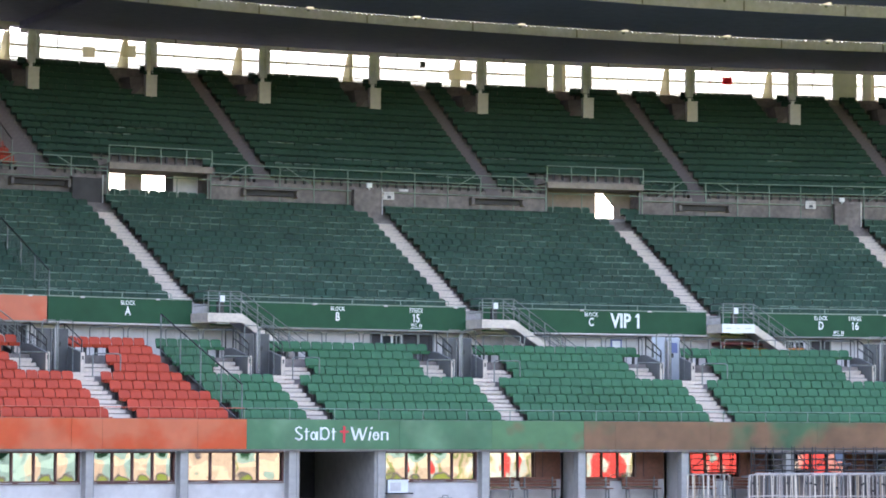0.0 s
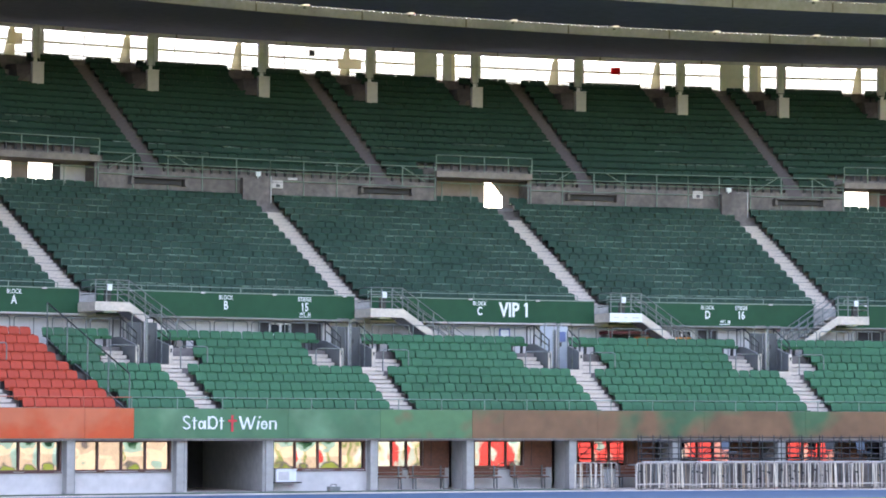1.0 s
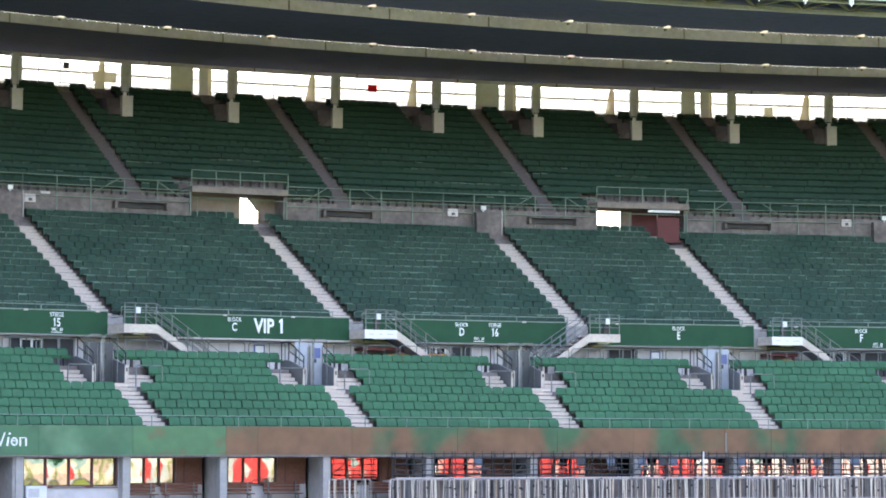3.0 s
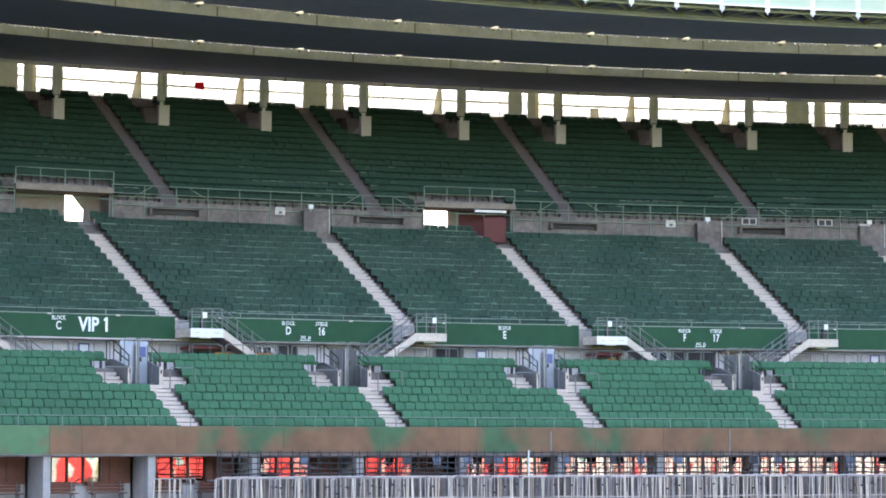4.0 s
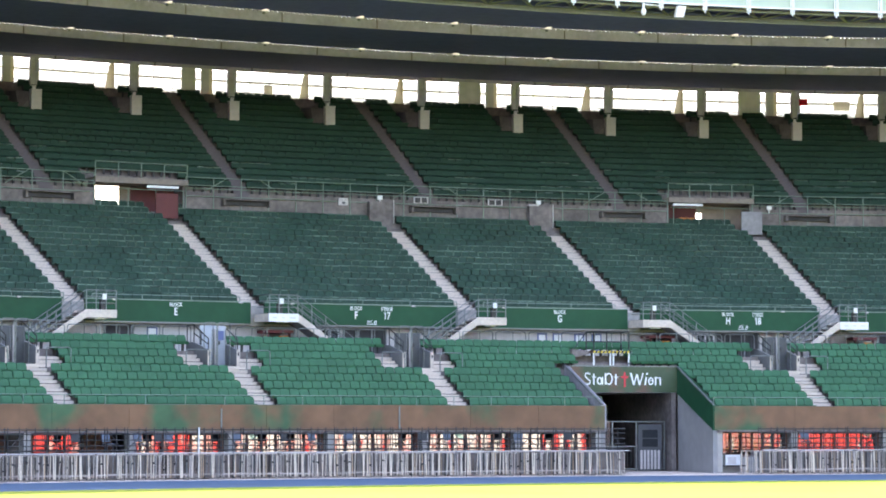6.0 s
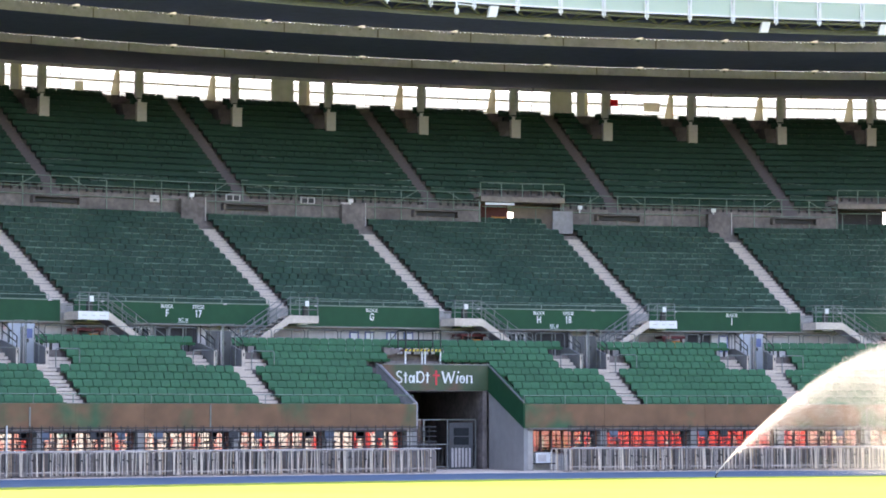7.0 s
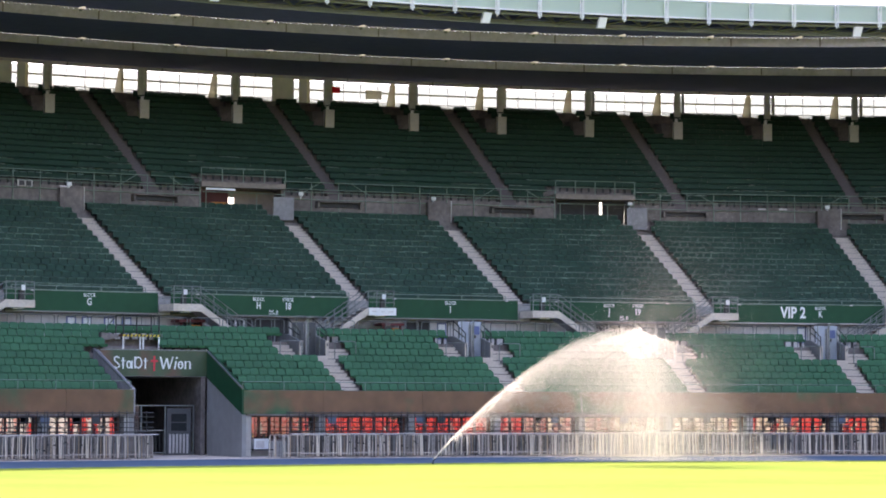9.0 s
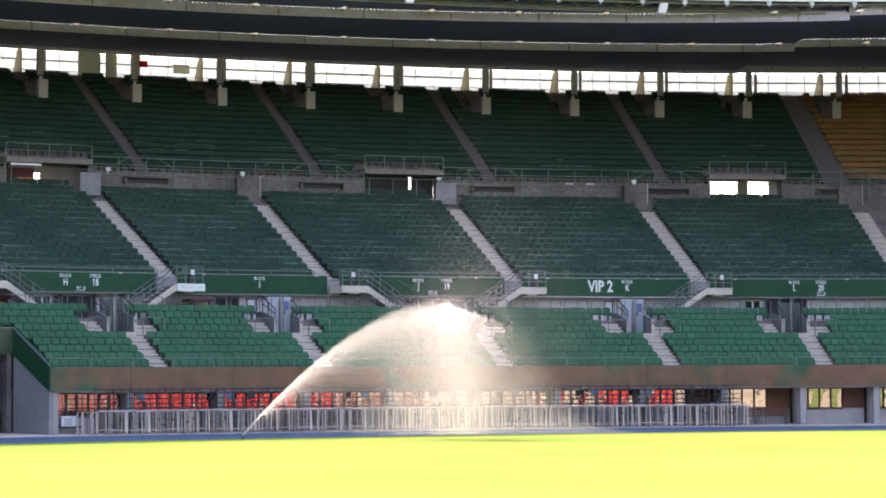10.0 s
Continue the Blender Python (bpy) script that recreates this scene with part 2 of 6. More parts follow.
def translucent(name, colour, share):
    m = bpy.data.materials.new(name)
    m.use_nodes = True
    n, l = m.node_tree.nodes, m.node_tree.links
    mix, tr = n.new("ShaderNodeMixShader"), n.new("ShaderNodeBsdfTranslucent")
    tr.inputs["Color"].default_value = (*colour, 1)
    n["Principled BSDF"].inputs["Base Color"].default_value = (*colour, 1)
    n["Principled BSDF"].inputs["Roughness"].default_value = 0.4
    mix.inputs["Fac"].default_value = share
    l.new(n["Principled BSDF"].outputs[0], mix.inputs[1])
    l.new(tr.outputs[0], mix.inputs[2])
    l.new(mix.outputs[0], n["Material Output"].inputs["Surface"])
    return m


M_MINT = translucent("mint_translucent_sheet", (0.6, 0.71, 0.62), 0.4)
M_PALEDOOR = material("pale_blue_grey_door", (0.42, 0.46, 0.54), 0.45, vary=0.08, grain=2)
M_BLUEPOSTER = material("blue_poster", (0.12, 0.16, 0.36), 0.5, vary=0.1)
M_ORANGE = material("orange_panel", (0.75, 0.24, 0.03), 0.5, vary=0.08)
M_DARKGLASS = material("dark_window_glass", (0.03, 0.035, 0.04), 0.08, vary=0.1)
M_PILLAR = material("pale_grey_pillar_paint", (0.41, 0.385, 0.36), 0.7, vary=0.1, grain=4, stain=0.9)
M_TUNNELGREY = material("blue_grey_wall_paint", (0.29, 0.29, 0.29), 0.6, vary=0.08, grain=2, stain=0.4)
M_BARRIER = material("worn_galvanised_tube", (0.46, 0.4, 0.36), 0.5, 0.1, vary=0.2, grain=9, stain=2.0, dirt=(0.42, 0.36, 0.3), random_piece=0.35)
M_STRIPE = material("yellow_stripe", (0.75, 0.55, 0.05), 0.5, vary=0.05)
M_SLATE = material("slate_grey_plastic", (0.1, 0.13, 0.18), 0.5, vary=0.1)


def glass(name):
    """Coated window glass: a dark mirror, slightly wavy."""
    m = bpy.data.materials.new(name)
    m.use_nodes = True
    n, l = m.node_tree.nodes, m.node_tree.links
    b = n["Principled BSDF"]
    b.inputs["Base Color"].default_value = (0.25, 0.245, 0.24, 1)
    b.inputs["Metallic"].default_value, b.inputs["Roughness"].default_value = 1.0, 0.03
    co, no, bp = n.new("ShaderNodeTexCoord"), n.new("ShaderNodeTexNoise"), n.new("ShaderNodeBump")
    no.inputs["Scale"].default_value, no.inputs["Detail"].default_value = 1.6, 1.0
    bp.inputs["Strength"].default_value, bp.inputs["Distance"].default_value = 0.1, 0.04
    l.new(co.outputs["Object"], no.inputs["Vector"])
    l.new(no.outputs["Fac"], bp.inputs["Height"])
    l.new(bp.outputs["Normal"], b.inputs["Normal"])
    return m


M_GLASS = glass("wavy_coated_glass")
M_WATER = translucent("white_water_drops", (0.97, 0.93, 0.89), 0.95)
M_DARKDOOR = material("dark_grey_door", (0.085, 0.09, 0.1), 0.5, vary=0.1)


def dusty_pane(name):
    """Dusty window glass: half clear, half a milky film."""
    m = bpy.data.materials.new(name)
    m.use_nodes = True
    n, l = m.node_tree.nodes, m.node_tree.links
    mix, clear, film = n.new("ShaderNodeMixShader"), n.new("ShaderNodeBsdfTransparent"), n.new("ShaderNodeBsdfTranslucent")
    clear.inputs["Color"].default_value = (0.75, 0.76, 0.74, 1)
    film.inputs["Color"].default_value = (0.5, 0.5, 0.46, 1)
    mix.inputs["Fac"].default_value = 0.4
    l.new(clear.outputs[0], mix.inputs[1])
    l.new(film.outputs[0], mix.inputs[2])
    l.new(mix.outputs[0], n["Material Output"].inputs["Surface"])
    return m


M_DUSTY = dusty_pane("dusty_window_glass")
# mottled dark colour for the shade seen between the barriers
M_GAPSHADE = material("gap_shade_sheet", (0.2, 0.165, 0.15), 0.9, vary=0.3, grain=1.5, stain=0.35, dirt=(0.1, 0.085, 0.08))
M_RUSTBAR = material("rust_tinted_tube", (0.55, 0.4, 0.27), 0.6, 0.1, vary=0.2, grain=9, stain=2.0, random_piece=0.35)
M_CREAMBAR = material("cream_painted_tube", (0.74, 0.64, 0.52), 0.55, vary=0.12, grain=9, stain=2.0, random_piece=0.15)
# pale strip colour for seat lips that catch the light
M_LITLIP = material("lit_lip_pale_green", (0.3, 0.37, 0.32), 0.6, vary=0.2, grain=3, random_piece=0.2, spec=0.2)


def glowing(name, colour, strength):
    m = bpy.data.materials.new(name)
    m.use_nodes = True
    b = m.node_tree.nodes["Principled BSDF"]
    b.inputs["Base Color"].default_value = (0.8, 0.8, 0.78, 1)
    b.inputs["Emission Color"].default_value = (*colour, 1)
    b.inputs["Emission Strength"].default_value = strength
    return m


# weak emission added in place of daylight reflected by the wedges
M_LAMPGLASS = glowing("glow_added_lamp_glass", (1.0, 0.95, 0.84), 0.12)
M_CURTAIN = translucent("cream_translucent_sheet", (0.96, 0.92, 0.78), 0.85)
M_REDSHEET = translucent("red_translucent_sheet", (0.8, 0.05, 0.06), 0.8)

# ---------------------------------------------------------------- section of the three tiers
T1 = dict(r=0.3, run=0.69, z=2.55, rise=0.33, rows=9)
T2 = dict(r=8.8, run=0.773, z=7.10, rise=0.338, rows=16)
T3 = dict(r=20.9, run=0.765, z=13.43, rise=0.405, rows=16)
AISLES_1 = (-30.0, -22.2, -14.95, -7.5, 0.72, 9.25, 17.7, 26.26, 43.15, 51.1, 60.1, 68.5, 76.2, 85.0)
AISLES_2 = (-27.0, -17.0, -6.55, 2.98, 12.72, 20.2, 29.85, 37.1, 46.6, 54.12, 63.27, 72.4, 82.3)
AISLES_3 = (-27.5, -18.9, -10.5, -1.7, 6.62, 15.22, 23.64, 32.0, 40.68, 49.17, 57.38, 65.48, 73.68, 81.6, 88.0)
SKEW = {-14.95: -0.25, -22.2: -0.3}    # aisles that lean off the radius: shift at their head
WIDE_3 = (-18.9, 81.6)                 # wide concrete strips between the sectors
TUNNEL = (32.6, 37.6)
RED_END = -18.05                       # lower tier: red seats up to the fence here
MOUTH = -0.4                           # the gangways open beside the middle of their stairs
YELLOW_3 = 81.6                        # upper tier: yellow seats from here
BOXES = tuple(-29.75 + 4.255 * k for k in range(20)) + (55.02, 59.1, 63.16, 67.24, 71.3, 75.18, 79.11, 83.04, 87.0)
# projecting portals at the head of the middle tier: ends, and what fills them from left to right
PORTALS = (
    (-16.36, -12.59, ((-16.15, -15.35, "open"), (-15.35, -14.75, "tan"), (-14.75, -13.87, "open"), (-13.87, -13.6, "dark"), (-13.6, -12.59, "pale"))),
    (0.38, 4.25, ((0.5, 2.75, "tan"), (2.75, 3.5, "open"), (3.5, 4.2, "tan"))),
    (17.21, 21.14, ((17.4, 18.7, "open"), (18.7, 19.15, "tan"), (19.15, 21.1, "red"))),
    (42.85, 46.75, ((42.9, 43.3, "tan"), (43.3, 44.55, "red"), (44.55, 44.95, "low"), (44.85, 46.7, "tan"))),
    (59.48, 63.21, ((59.5, 61.95, "dark"), (61.95, 62.1, "open"), (62.1, 63.1, "dark"))),
    (75.72, 79.23, ((75.95, 77.35, "open"), (77.35, 77.8, "tan"), (77.8, 78.75, "open"), (78.75, 79.2, "pale"))),
)


def terrace(t, base, first=0):
    pts = [(t["r"] + first * t["run"], base)]
    for i in range(first, t["rows"]):
        r, z = t["r"] + i * t["run"], t["z"] + i * t["rise"]
        pts += [(r, z), (r + t["run"], z)]
    return pts + [(t["r"] + t["rows"] * t["run"], base)]


# ---------------------------------------------------------------- ground
b = Build()
b.v += [(-2500, -2500, -0.03), (2500, -2500, -0.03), (2500, 2500, -0.03), (-2500, 2500, -0.03)]
b.f.append((0, 1, 2, 3))
solid("ground", b, M_ASPHALT, "grey asphalt ground round the stadium", "ground", kind="structure")
b = Build().sweep([(-12.2, -0.02), (-2.9, -0.02), (-2.9, 0.0), (-12.2, 0.0)], -60, 120)
solid("running_track", b, M_TRACK, "shaded blue running track before the stand", "running track", kind="structure")
b = Build().sweep([(-2.9, -0.025), (8.0, -0.025), (8.0, 0.015), (-2.9, 0.015)], -60, 120)
solid("pavement", b, M_STEP, "pale concrete strip at the foot of the stand", "pavement", kind="structure")
b = Build().sweep([(-1.6, 0.016), (-0.5, 0.016), (-0.5, 0.03), (-1.6, 0.03)], -60, -0.6)
solid("turf_strip", b, M_TURF, "dark green artificial turf strip beside the track", "turf", kind="structure")
b = Build().sweep([(-82.0, -0.02), (-12.2, -0.02), (-12.2, 0.02), (-82.0, 0.02)], -45, 118)
solid("lawn", b, M_GRASS, "sunlit yellow-green mown infield grass", "grass", kind="stuff")

# ---------------------------------------------------------------- tiers
def lower_terrace(lo, hi):
    """The rows of the lower tier, cut down to six where the gangways come out."""
    b, s = Build(), lo
    for a in AISLES_1:
        c = a + MOUTH + SKEW.get(a, 0)
        if lo < c < hi:
            b.sweep(terrace(T1, 2.0), s, c - 0.71)
            b.sweep(terrace(dict(T1, rows=6), 2.0), c - 0.71, c + 0.71)
            s = c + 0.71
    return b.sweep(terrace(T1, 2.0), s, hi)


b = lower_terrace(S0, TUNNEL[0] - 0.15)
solid("terrace_lower_west", b, M_DARKCON, "stepped concrete terrace of the lower tier", "terrace", kind="structure")
b = lower_terrace(TUNNEL[1] + 0.15, S1)
solid("terrace_lower_east", b, M_DARKCON, "stepped concrete terrace of the lower tier beyond the tunnel", "terrace", kind="structure")
b = Build().sweep(terrace(T1, 4.2, 6), TUNNEL[0] - 0.15, TUNNEL[1] + 0.15)
solid("terrace_over_tunnel", b, M_DARKCON, "stepped concrete rows above the tunnel mouth", "terrace", kind="structure")
b = Build().sweep(terrace(T2, 6.4), S0, S1)
solid("terrace_middle", b, M_DARKCON, "stepped concrete terrace of the middle tier", "terrace", kind="structure")
edges = [S0] + [e for p in PORTALS for e in p[:2]] + [S1]
b = Build()
shell = terrace(T3, 18.8)
shell[0] = (T3["r"], 12.15)
for s0, s1 in zip(edges[::2], edges[1::2]):
    b.sweep(shell[:-1] + [(shell[-1][0], 18.8), (21.4, 12.6), (21.15, 12.15)], s0, s1)
shell = terrace(T3, 18.8, 2)
shell[0] = (shell[0][0], 13.72)
for p in PORTALS:
    b.sweep(shell, p[0], p[1])
solid("terrace_upper", b, M_DARKCON, "stepped concrete terrace of the upper tier", "terrace", kind="structure")
b = Build().cbox(S0, S1, 21.17, 36.0, 12.2, 12.4)
solid("floor_concourse", b, M_CONCRETE, "concrete concourse floor under the upper tier", "floor", kind="structure")
b = Build().cbox(S0, S1, 6.52, 13.0, 4.85, 5.05)
solid("floor_walkway", b, M_CONCRETE, "concrete walkway behind the lower tier", "floor", kind="structure")
b = Build().cbox(S0, S1, 9.2, 9.4, 5.05, 6.41)
solid("wall_walkway", b, M_WHITEWALL, "white painted wall behind the walkway", "wall", kind="structure")
b = Build().cbox(S0, TUNNEL[0] - 0.4, 6.3, 6.5, 0.015, 4.84).cbox(TUNNEL[1] + 0.4, S1, 6.3, 6.5, 0.015, 4.84)
solid("wall_ground_floor_back", b, M_WHITEWALL, "plain wall behind the ground floor rooms", "wall", kind="structure")
b = Build().cbox(S0, S1, 33.2, 33.6, 16.5, 20.06)
solid("wall_rear", b, M_DARKCON, "concrete rear wall under the upper windows", "wall", kind="structure")
for s in (S0 - 0.3, S1):
    b = Build().cbox(s, s + 0.3, 0.0, 40.0, 0.0, 21.2)
    solid("wall_end", b, M_CONCRETE, "plain concrete wall that ends the stand", "wall", kind="structure")

# ---------------------------------------------------------------- aisle stairs
def step_mesh(w, depth, high):
    """A precast step: a pale slab whose nosing stands over a recessed riser."""
    return Build().box(-w, w, 0, depth, high * 0.25, high).box(-w + 0.01, w - 0.01, 0.07, depth, -high, high * 0.25).mesh("step", M_STEP)


STEP_1 = step_mesh(0.53, 0.36, 0.165)
STEP_2 = step_mesh(0.56, 0.40, 0.165)
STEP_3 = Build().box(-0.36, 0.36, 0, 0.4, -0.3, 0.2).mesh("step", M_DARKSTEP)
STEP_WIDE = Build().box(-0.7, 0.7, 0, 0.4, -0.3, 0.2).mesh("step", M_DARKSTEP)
SIDE_STEP = step_mesh(0.55, 0.36, 0.165)


def stair_steps(owner, mesh, t, s, i0, i1, lean=0.0):
    inv = owner.matrix_basis.inverted()
    for i in range(i0, i1):
        for h in (0, 1):
            part("step", mesh, None, owner, m=inv @ spot(s + lean * (i + h / 2) / 6, t["r"] + (i + h / 2) * t["run"] - 0.02, t["z"] + i * t["rise"] - (0.165 if not h else 0.0) * t["rise"] / 0.33 + 0.0))


for a in AISLES_1:
    st = thing("aisle_stair", spot(a, T1["r"], T1["z"]), "pale concrete stair between lower tier seats", "stair", "lower tier aisles")
    lean = SKEW.get(a, 0.0)
    stair_steps(st, STEP_1, T1, a, 0, 6, lean)
    part("step", STEP_1, None, st, m=st.matrix_basis.inverted() @ spot(a + lean, T1["r"] + 6 * T1["run"] - 0.04, T1["z"] + 6 * T1["rise"] - 0.165))
    for side, top in ((-1.27, 4), (1.27, 3)):
        for k in range(top):
            part("step", SIDE_STEP, None, st, m=st.matrix_basis.inverted() @ spot(a + MOUTH + lean + side, T1["r"] + (6 + k / 2) * T1["run"] - 0.02, T1["z"] + (6 + k // 2) * T1["rise"] - (0.0 if k % 2 else 0.165)))
for a in AISLES_2:
    st = thing("aisle_stair", spot(a, T2["r"], T2["z"]), "pale concrete stair between middle tier seats", "stair", "middle tier aisles")
    stair_steps(st, STEP_2, T2, a, 0, 14)
for a in AISLES_3:
    st = thing("upper_aisle_stair", spot(a, T3["r"], T3["z"]), "dark grey concrete stair in the upper tier", "stair", "upper tier aisles")
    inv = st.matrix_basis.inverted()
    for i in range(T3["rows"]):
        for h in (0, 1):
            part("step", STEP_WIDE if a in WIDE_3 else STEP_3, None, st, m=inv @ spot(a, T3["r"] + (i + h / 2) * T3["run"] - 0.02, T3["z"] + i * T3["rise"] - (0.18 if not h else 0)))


# ---------------------------------------------------------------- seats
def shell(rows, pan, foot, lip=0.33):
    """Pan, back and foot of a plastic seat; x along the row, y away from the field; rows are the back's y, z and half width from below, lip the height to which the pan's front reaches down."""
    p = Build().hexa([Vector(v) for v in ((-pan + 0.01, 0.05, lip), (pan - 0.01, 0.05, lip), (pan - 0.01, 0.42, 0.33), (-pan + 0.01, 0.42, 0.33),
                                          (-pan, 0.02, 0.4), (pan, 0.02, 0.4), (pan - 0.01, 0.42, 0.375), (-pan + 0.01, 0.42, 0.375))])
    back = Build()
    for y, z, x in rows:
        back.v += [(-x, y, z), (x, y, z), (x, y + 0.045, z - 0.012), (-x, y + 0.045, z - 0.012)]
    for k in range(0, 4 * len(rows) - 4, 4):
        back.f += [(k + i, k + (i + 1) % 4, k + 4 + (i + 1) % 4, k + 4 + i) for i in range(4)]
    k = 4 * len(rows)
    back.f += [(3, 2, 1, 0), (k - 4, k - 3, k - 2, k - 1)]
    return p, back, Build().box(-foot, foot, 0.16, 0.3, 0.0, 0.335)


# the lower tier has broad reclined shells, the tiers above upright ones with a raised rim
PAN, BACK, FOOT = shell(((0.35, 0.34, 0.185), (0.375, 0.46, 0.2), (0.425, 0.59, 0.202), (0.47, 0.655, 0.19), (0.52, 0.69, 0.148)), 0.199, 0.04, 0.28)
UPRIGHT_PAN, UPRIGHT_BACK, UPRIGHT_FOOT = shell(((0.39, 0.33, 0.21), (0.41, 0.5, 0.2135), (0.435, 0.625, 0.21), (0.46, 0.68, 0.178)), 0.211, 0.035)
RIM = Build()
for p in (((-0.205, 0.385, 0.47), (-0.187, 0.385, 0.47), (-0.182, 0.415, 0.635), (-0.2, 0.415, 0.635)), ((0.187, 0.385, 0.47), (0.205, 0.385, 0.47), (0.2, 0.415, 0.635), (0.182, 0.415, 0.635)),
          ((-0.19, 0.428, 0.652), (0.19, 0.428, 0.652), (0.172, 0.452, 0.69), (-0.172, 0.452, 0.69))):
    RIM.hexa([Vector(v) for v in p] + [Vector(v) + Vector((0, 0.03, 0.006)) for v in p])


def seat_rows(t, aisles, half, pitch, hole=None, wide=()):
    """Places of the seats: (row, s, r, z)."""
    out = []
    for i in range(t["rows"]):
        r, z = t["r"] + i * t["run"] + 0.16, t["z"] + i * t["rise"]
        for a0, a1 in zip(aisles, aisles[1:]):
            k = stretch((a0 + a1) / 2, r)
            if t is T1:
                a0, a1 = a0 + SKEW.get(a0, 0) * i / 6, a1 + SKEW.get(a1, 0) * i / 6
            lo, hi = a0 + (0.76 if a0 in wide else half) / k, a1 - (0.76 if a1 in wide else half) / k
            n = max(1, round((hi - lo) * k / pitch))
            for j in range(n):
                s = lo + (j + 0.5) * (hi - lo) / n
                if not (hole and hole(i, s)):
                    out.append((i, s, r, z))
    return out


def red_edge(i):
    """The red seats end on a slanting line."""
    return RED_END - 0.4 - 0.115 * i


def hole_1(i, s):
    if TUNNEL[0] - 0.35 < s < TUNNEL[1] + 0.35 and i < 6:
        return True
    if 33.3 < s < 35.9 and i in (6, 7):
        return True
    if abs(s - red_edge(i) - 0.2) < 0.18:
        return True
    return i >= 5 and any(abs(s - a - MOUTH - SKEW.get(a, 0)) < (1.85 if i < 8 else 0.85) for a in AISLES_1)


def hole_2(i, s):
    return i >= 14 and any(-0.8 < s - a < 0.6 for a in AISLES_2)


def hole_3(i, s):
    if i < 2 and any(p[0] - 0.2 < s < p[1] + 0.2 for p in PORTALS):
        return True
    return i >= 12 and any(-0.75 < s - q < (0.33 if i < 14 else 0.22) for q in BOXES)


def seat_stuff(name, places, mat, label, pieces=None, rim=M_RIM):
    """All seats of a kind in one mesh: shell, dark foot and, where given, a pale rim."""
    rnd = random.Random(len(places))
    pieces = pieces or ((UPRIGHT_PAN, 0), (UPRIGHT_BACK, 0), (UPRIGHT_FOOT, 1))
    v, f, slots = [], [], []
    for b, slot in pieces:
        f += [tuple(len(v) + i for i in q) for q in b.f]
        v += b.v
        slots += [slot] * len(b.f)
    v, f = np.array([(*p, 1.0) for p in v]), np.array(f)
    mats = np.array([at(s, r, z) @ Matrix.Rotation(rnd.uniform(-0.02, 0.02), 4, "X") @ Matrix.Rotation(rnd.uniform(-0.015, 0.015), 4, "Z") for i, s, r, z in places])
    verts = np.einsum("nij,vj->nvi", mats, v)[:, :, :3].reshape(-1, 3) * UNIT
    faces = (f[None] + (np.arange(len(places)) * len(v))[:, None, None]).reshape(-1, 4)
    me = bpy.data.meshes.new(name)
    me.from_pydata(verts.tolist(), [], faces.tolist())
    for m in (mat, M_BLACKMETAL, rim):
        me.materials.append(m)
    me.polygons.foreach_set("material_index", np.tile(slots, len(places)))
    return tagged(new(name, me), label, "seats", kind="stuff")


LOW_SEAT = ((PAN, 0), (BACK, 0), (FOOT, 1))
RIM.hexa([Vector(v) for v in ((-0.2, -0.005, 0.375), (0.2, -0.005, 0.375), (0.2, 0.03, 0.375), (-0.2, 0.03, 0.375), (-0.2, 0.0, 0.408), (0.2, 0.0, 0.408), (0.2, 0.035, 0.408), (-0.2, 0.035, 0.408))])
LIP = Build().hexa([Vector(v) for v in ((-0.19, 0.42, 0.64), (0.19, 0.42, 0.64), (0.175, 0.49, 0.69), (-0.175, 0.49, 0.69), (-0.19, 0.45, 0.65), (0.19, 0.45, 0.65), (0.175, 0.5, 0.7), (-0.175, 0.5, 0.7))])
LIP_SEAT = ((UPRIGHT_PAN, 0), (UPRIGHT_BACK, 0), (UPRIGHT_FOOT, 1), (LIP, 2))
RIM_SEAT = ((UPRIGHT_PAN, 0), (UPRIGHT_BACK, 0), (UPRIGHT_FOOT, 1), (RIM, 2))
low = seat_rows(T1, AISLES_1, 0.5, 0.425, hole_1)
red = [p for p in low if p[1] < red_edge(p[0]) + 0.2]
green = [p for p in low if p[1] >= red_edge(p[0]) + 0.2]
near_red = set([p for p in red if p[1] > -24.0][:150])
near_green = set([p for p in green if p[1] < -7.5 and p[0] < 6][:150])
for chosen, mat, colour in ((near_red, M_RED, "orange-red"), (near_green, M_SEAT, "green")):
    meshes = [(n, q.mesh(n, mat if n != "foot" else M_BLACKMETAL)) for n, q in (("pan", PAN), ("back", BACK), ("foot", FOOT))]
    first = None
    for i, s, r, z in sorted(chosen):
        if first is None:
            first = thing("stadium_seat", spot(s, r, z), colour + " moulded plastic seat in the lower tier", "seat", colour + " lower tier seats")
            for n, me in meshes:
                part(n, me, None, first)
        else:
            copy_thing(first, spot(s, r, z))
seat_stuff("red_seat_rows", [p for p in red if p not in near_red], M_RED, "rows of orange-red plastic seats in the lower tier", LOW_SEAT)
seat_stuff("lower_green_seat_rows", [p for p in green if p not in near_green], M_SEAT, "rows of green plastic seats in the lower tier", LOW_SEAT)
seat_stuff("middle_green_seat_rows", seat_rows(T2, AISLES_2, 0.52, 0.43, hole_2), M_SHADESEAT, "rows of green plastic seats darkened for the middle tier's shade", RIM_SEAT)
up3 = seat_rows(T3, AISLES_3, 0.4, 0.43, hole_3, WIDE_3)
# short runs of seats whose lips are painted pale, as if catching light
lit_lips, rnd = set(), random.Random(21)
for j, p in enumerate(up3):
    if p[0] < 6 and -18.9 < p[1] < YELLOW_3 and rnd.random() < 0.1 * (1 - p[0] / 7):
        lit_lips.update(q for q in up3[j:j + rnd.randint(1, 6)] if q[0] == p[0])
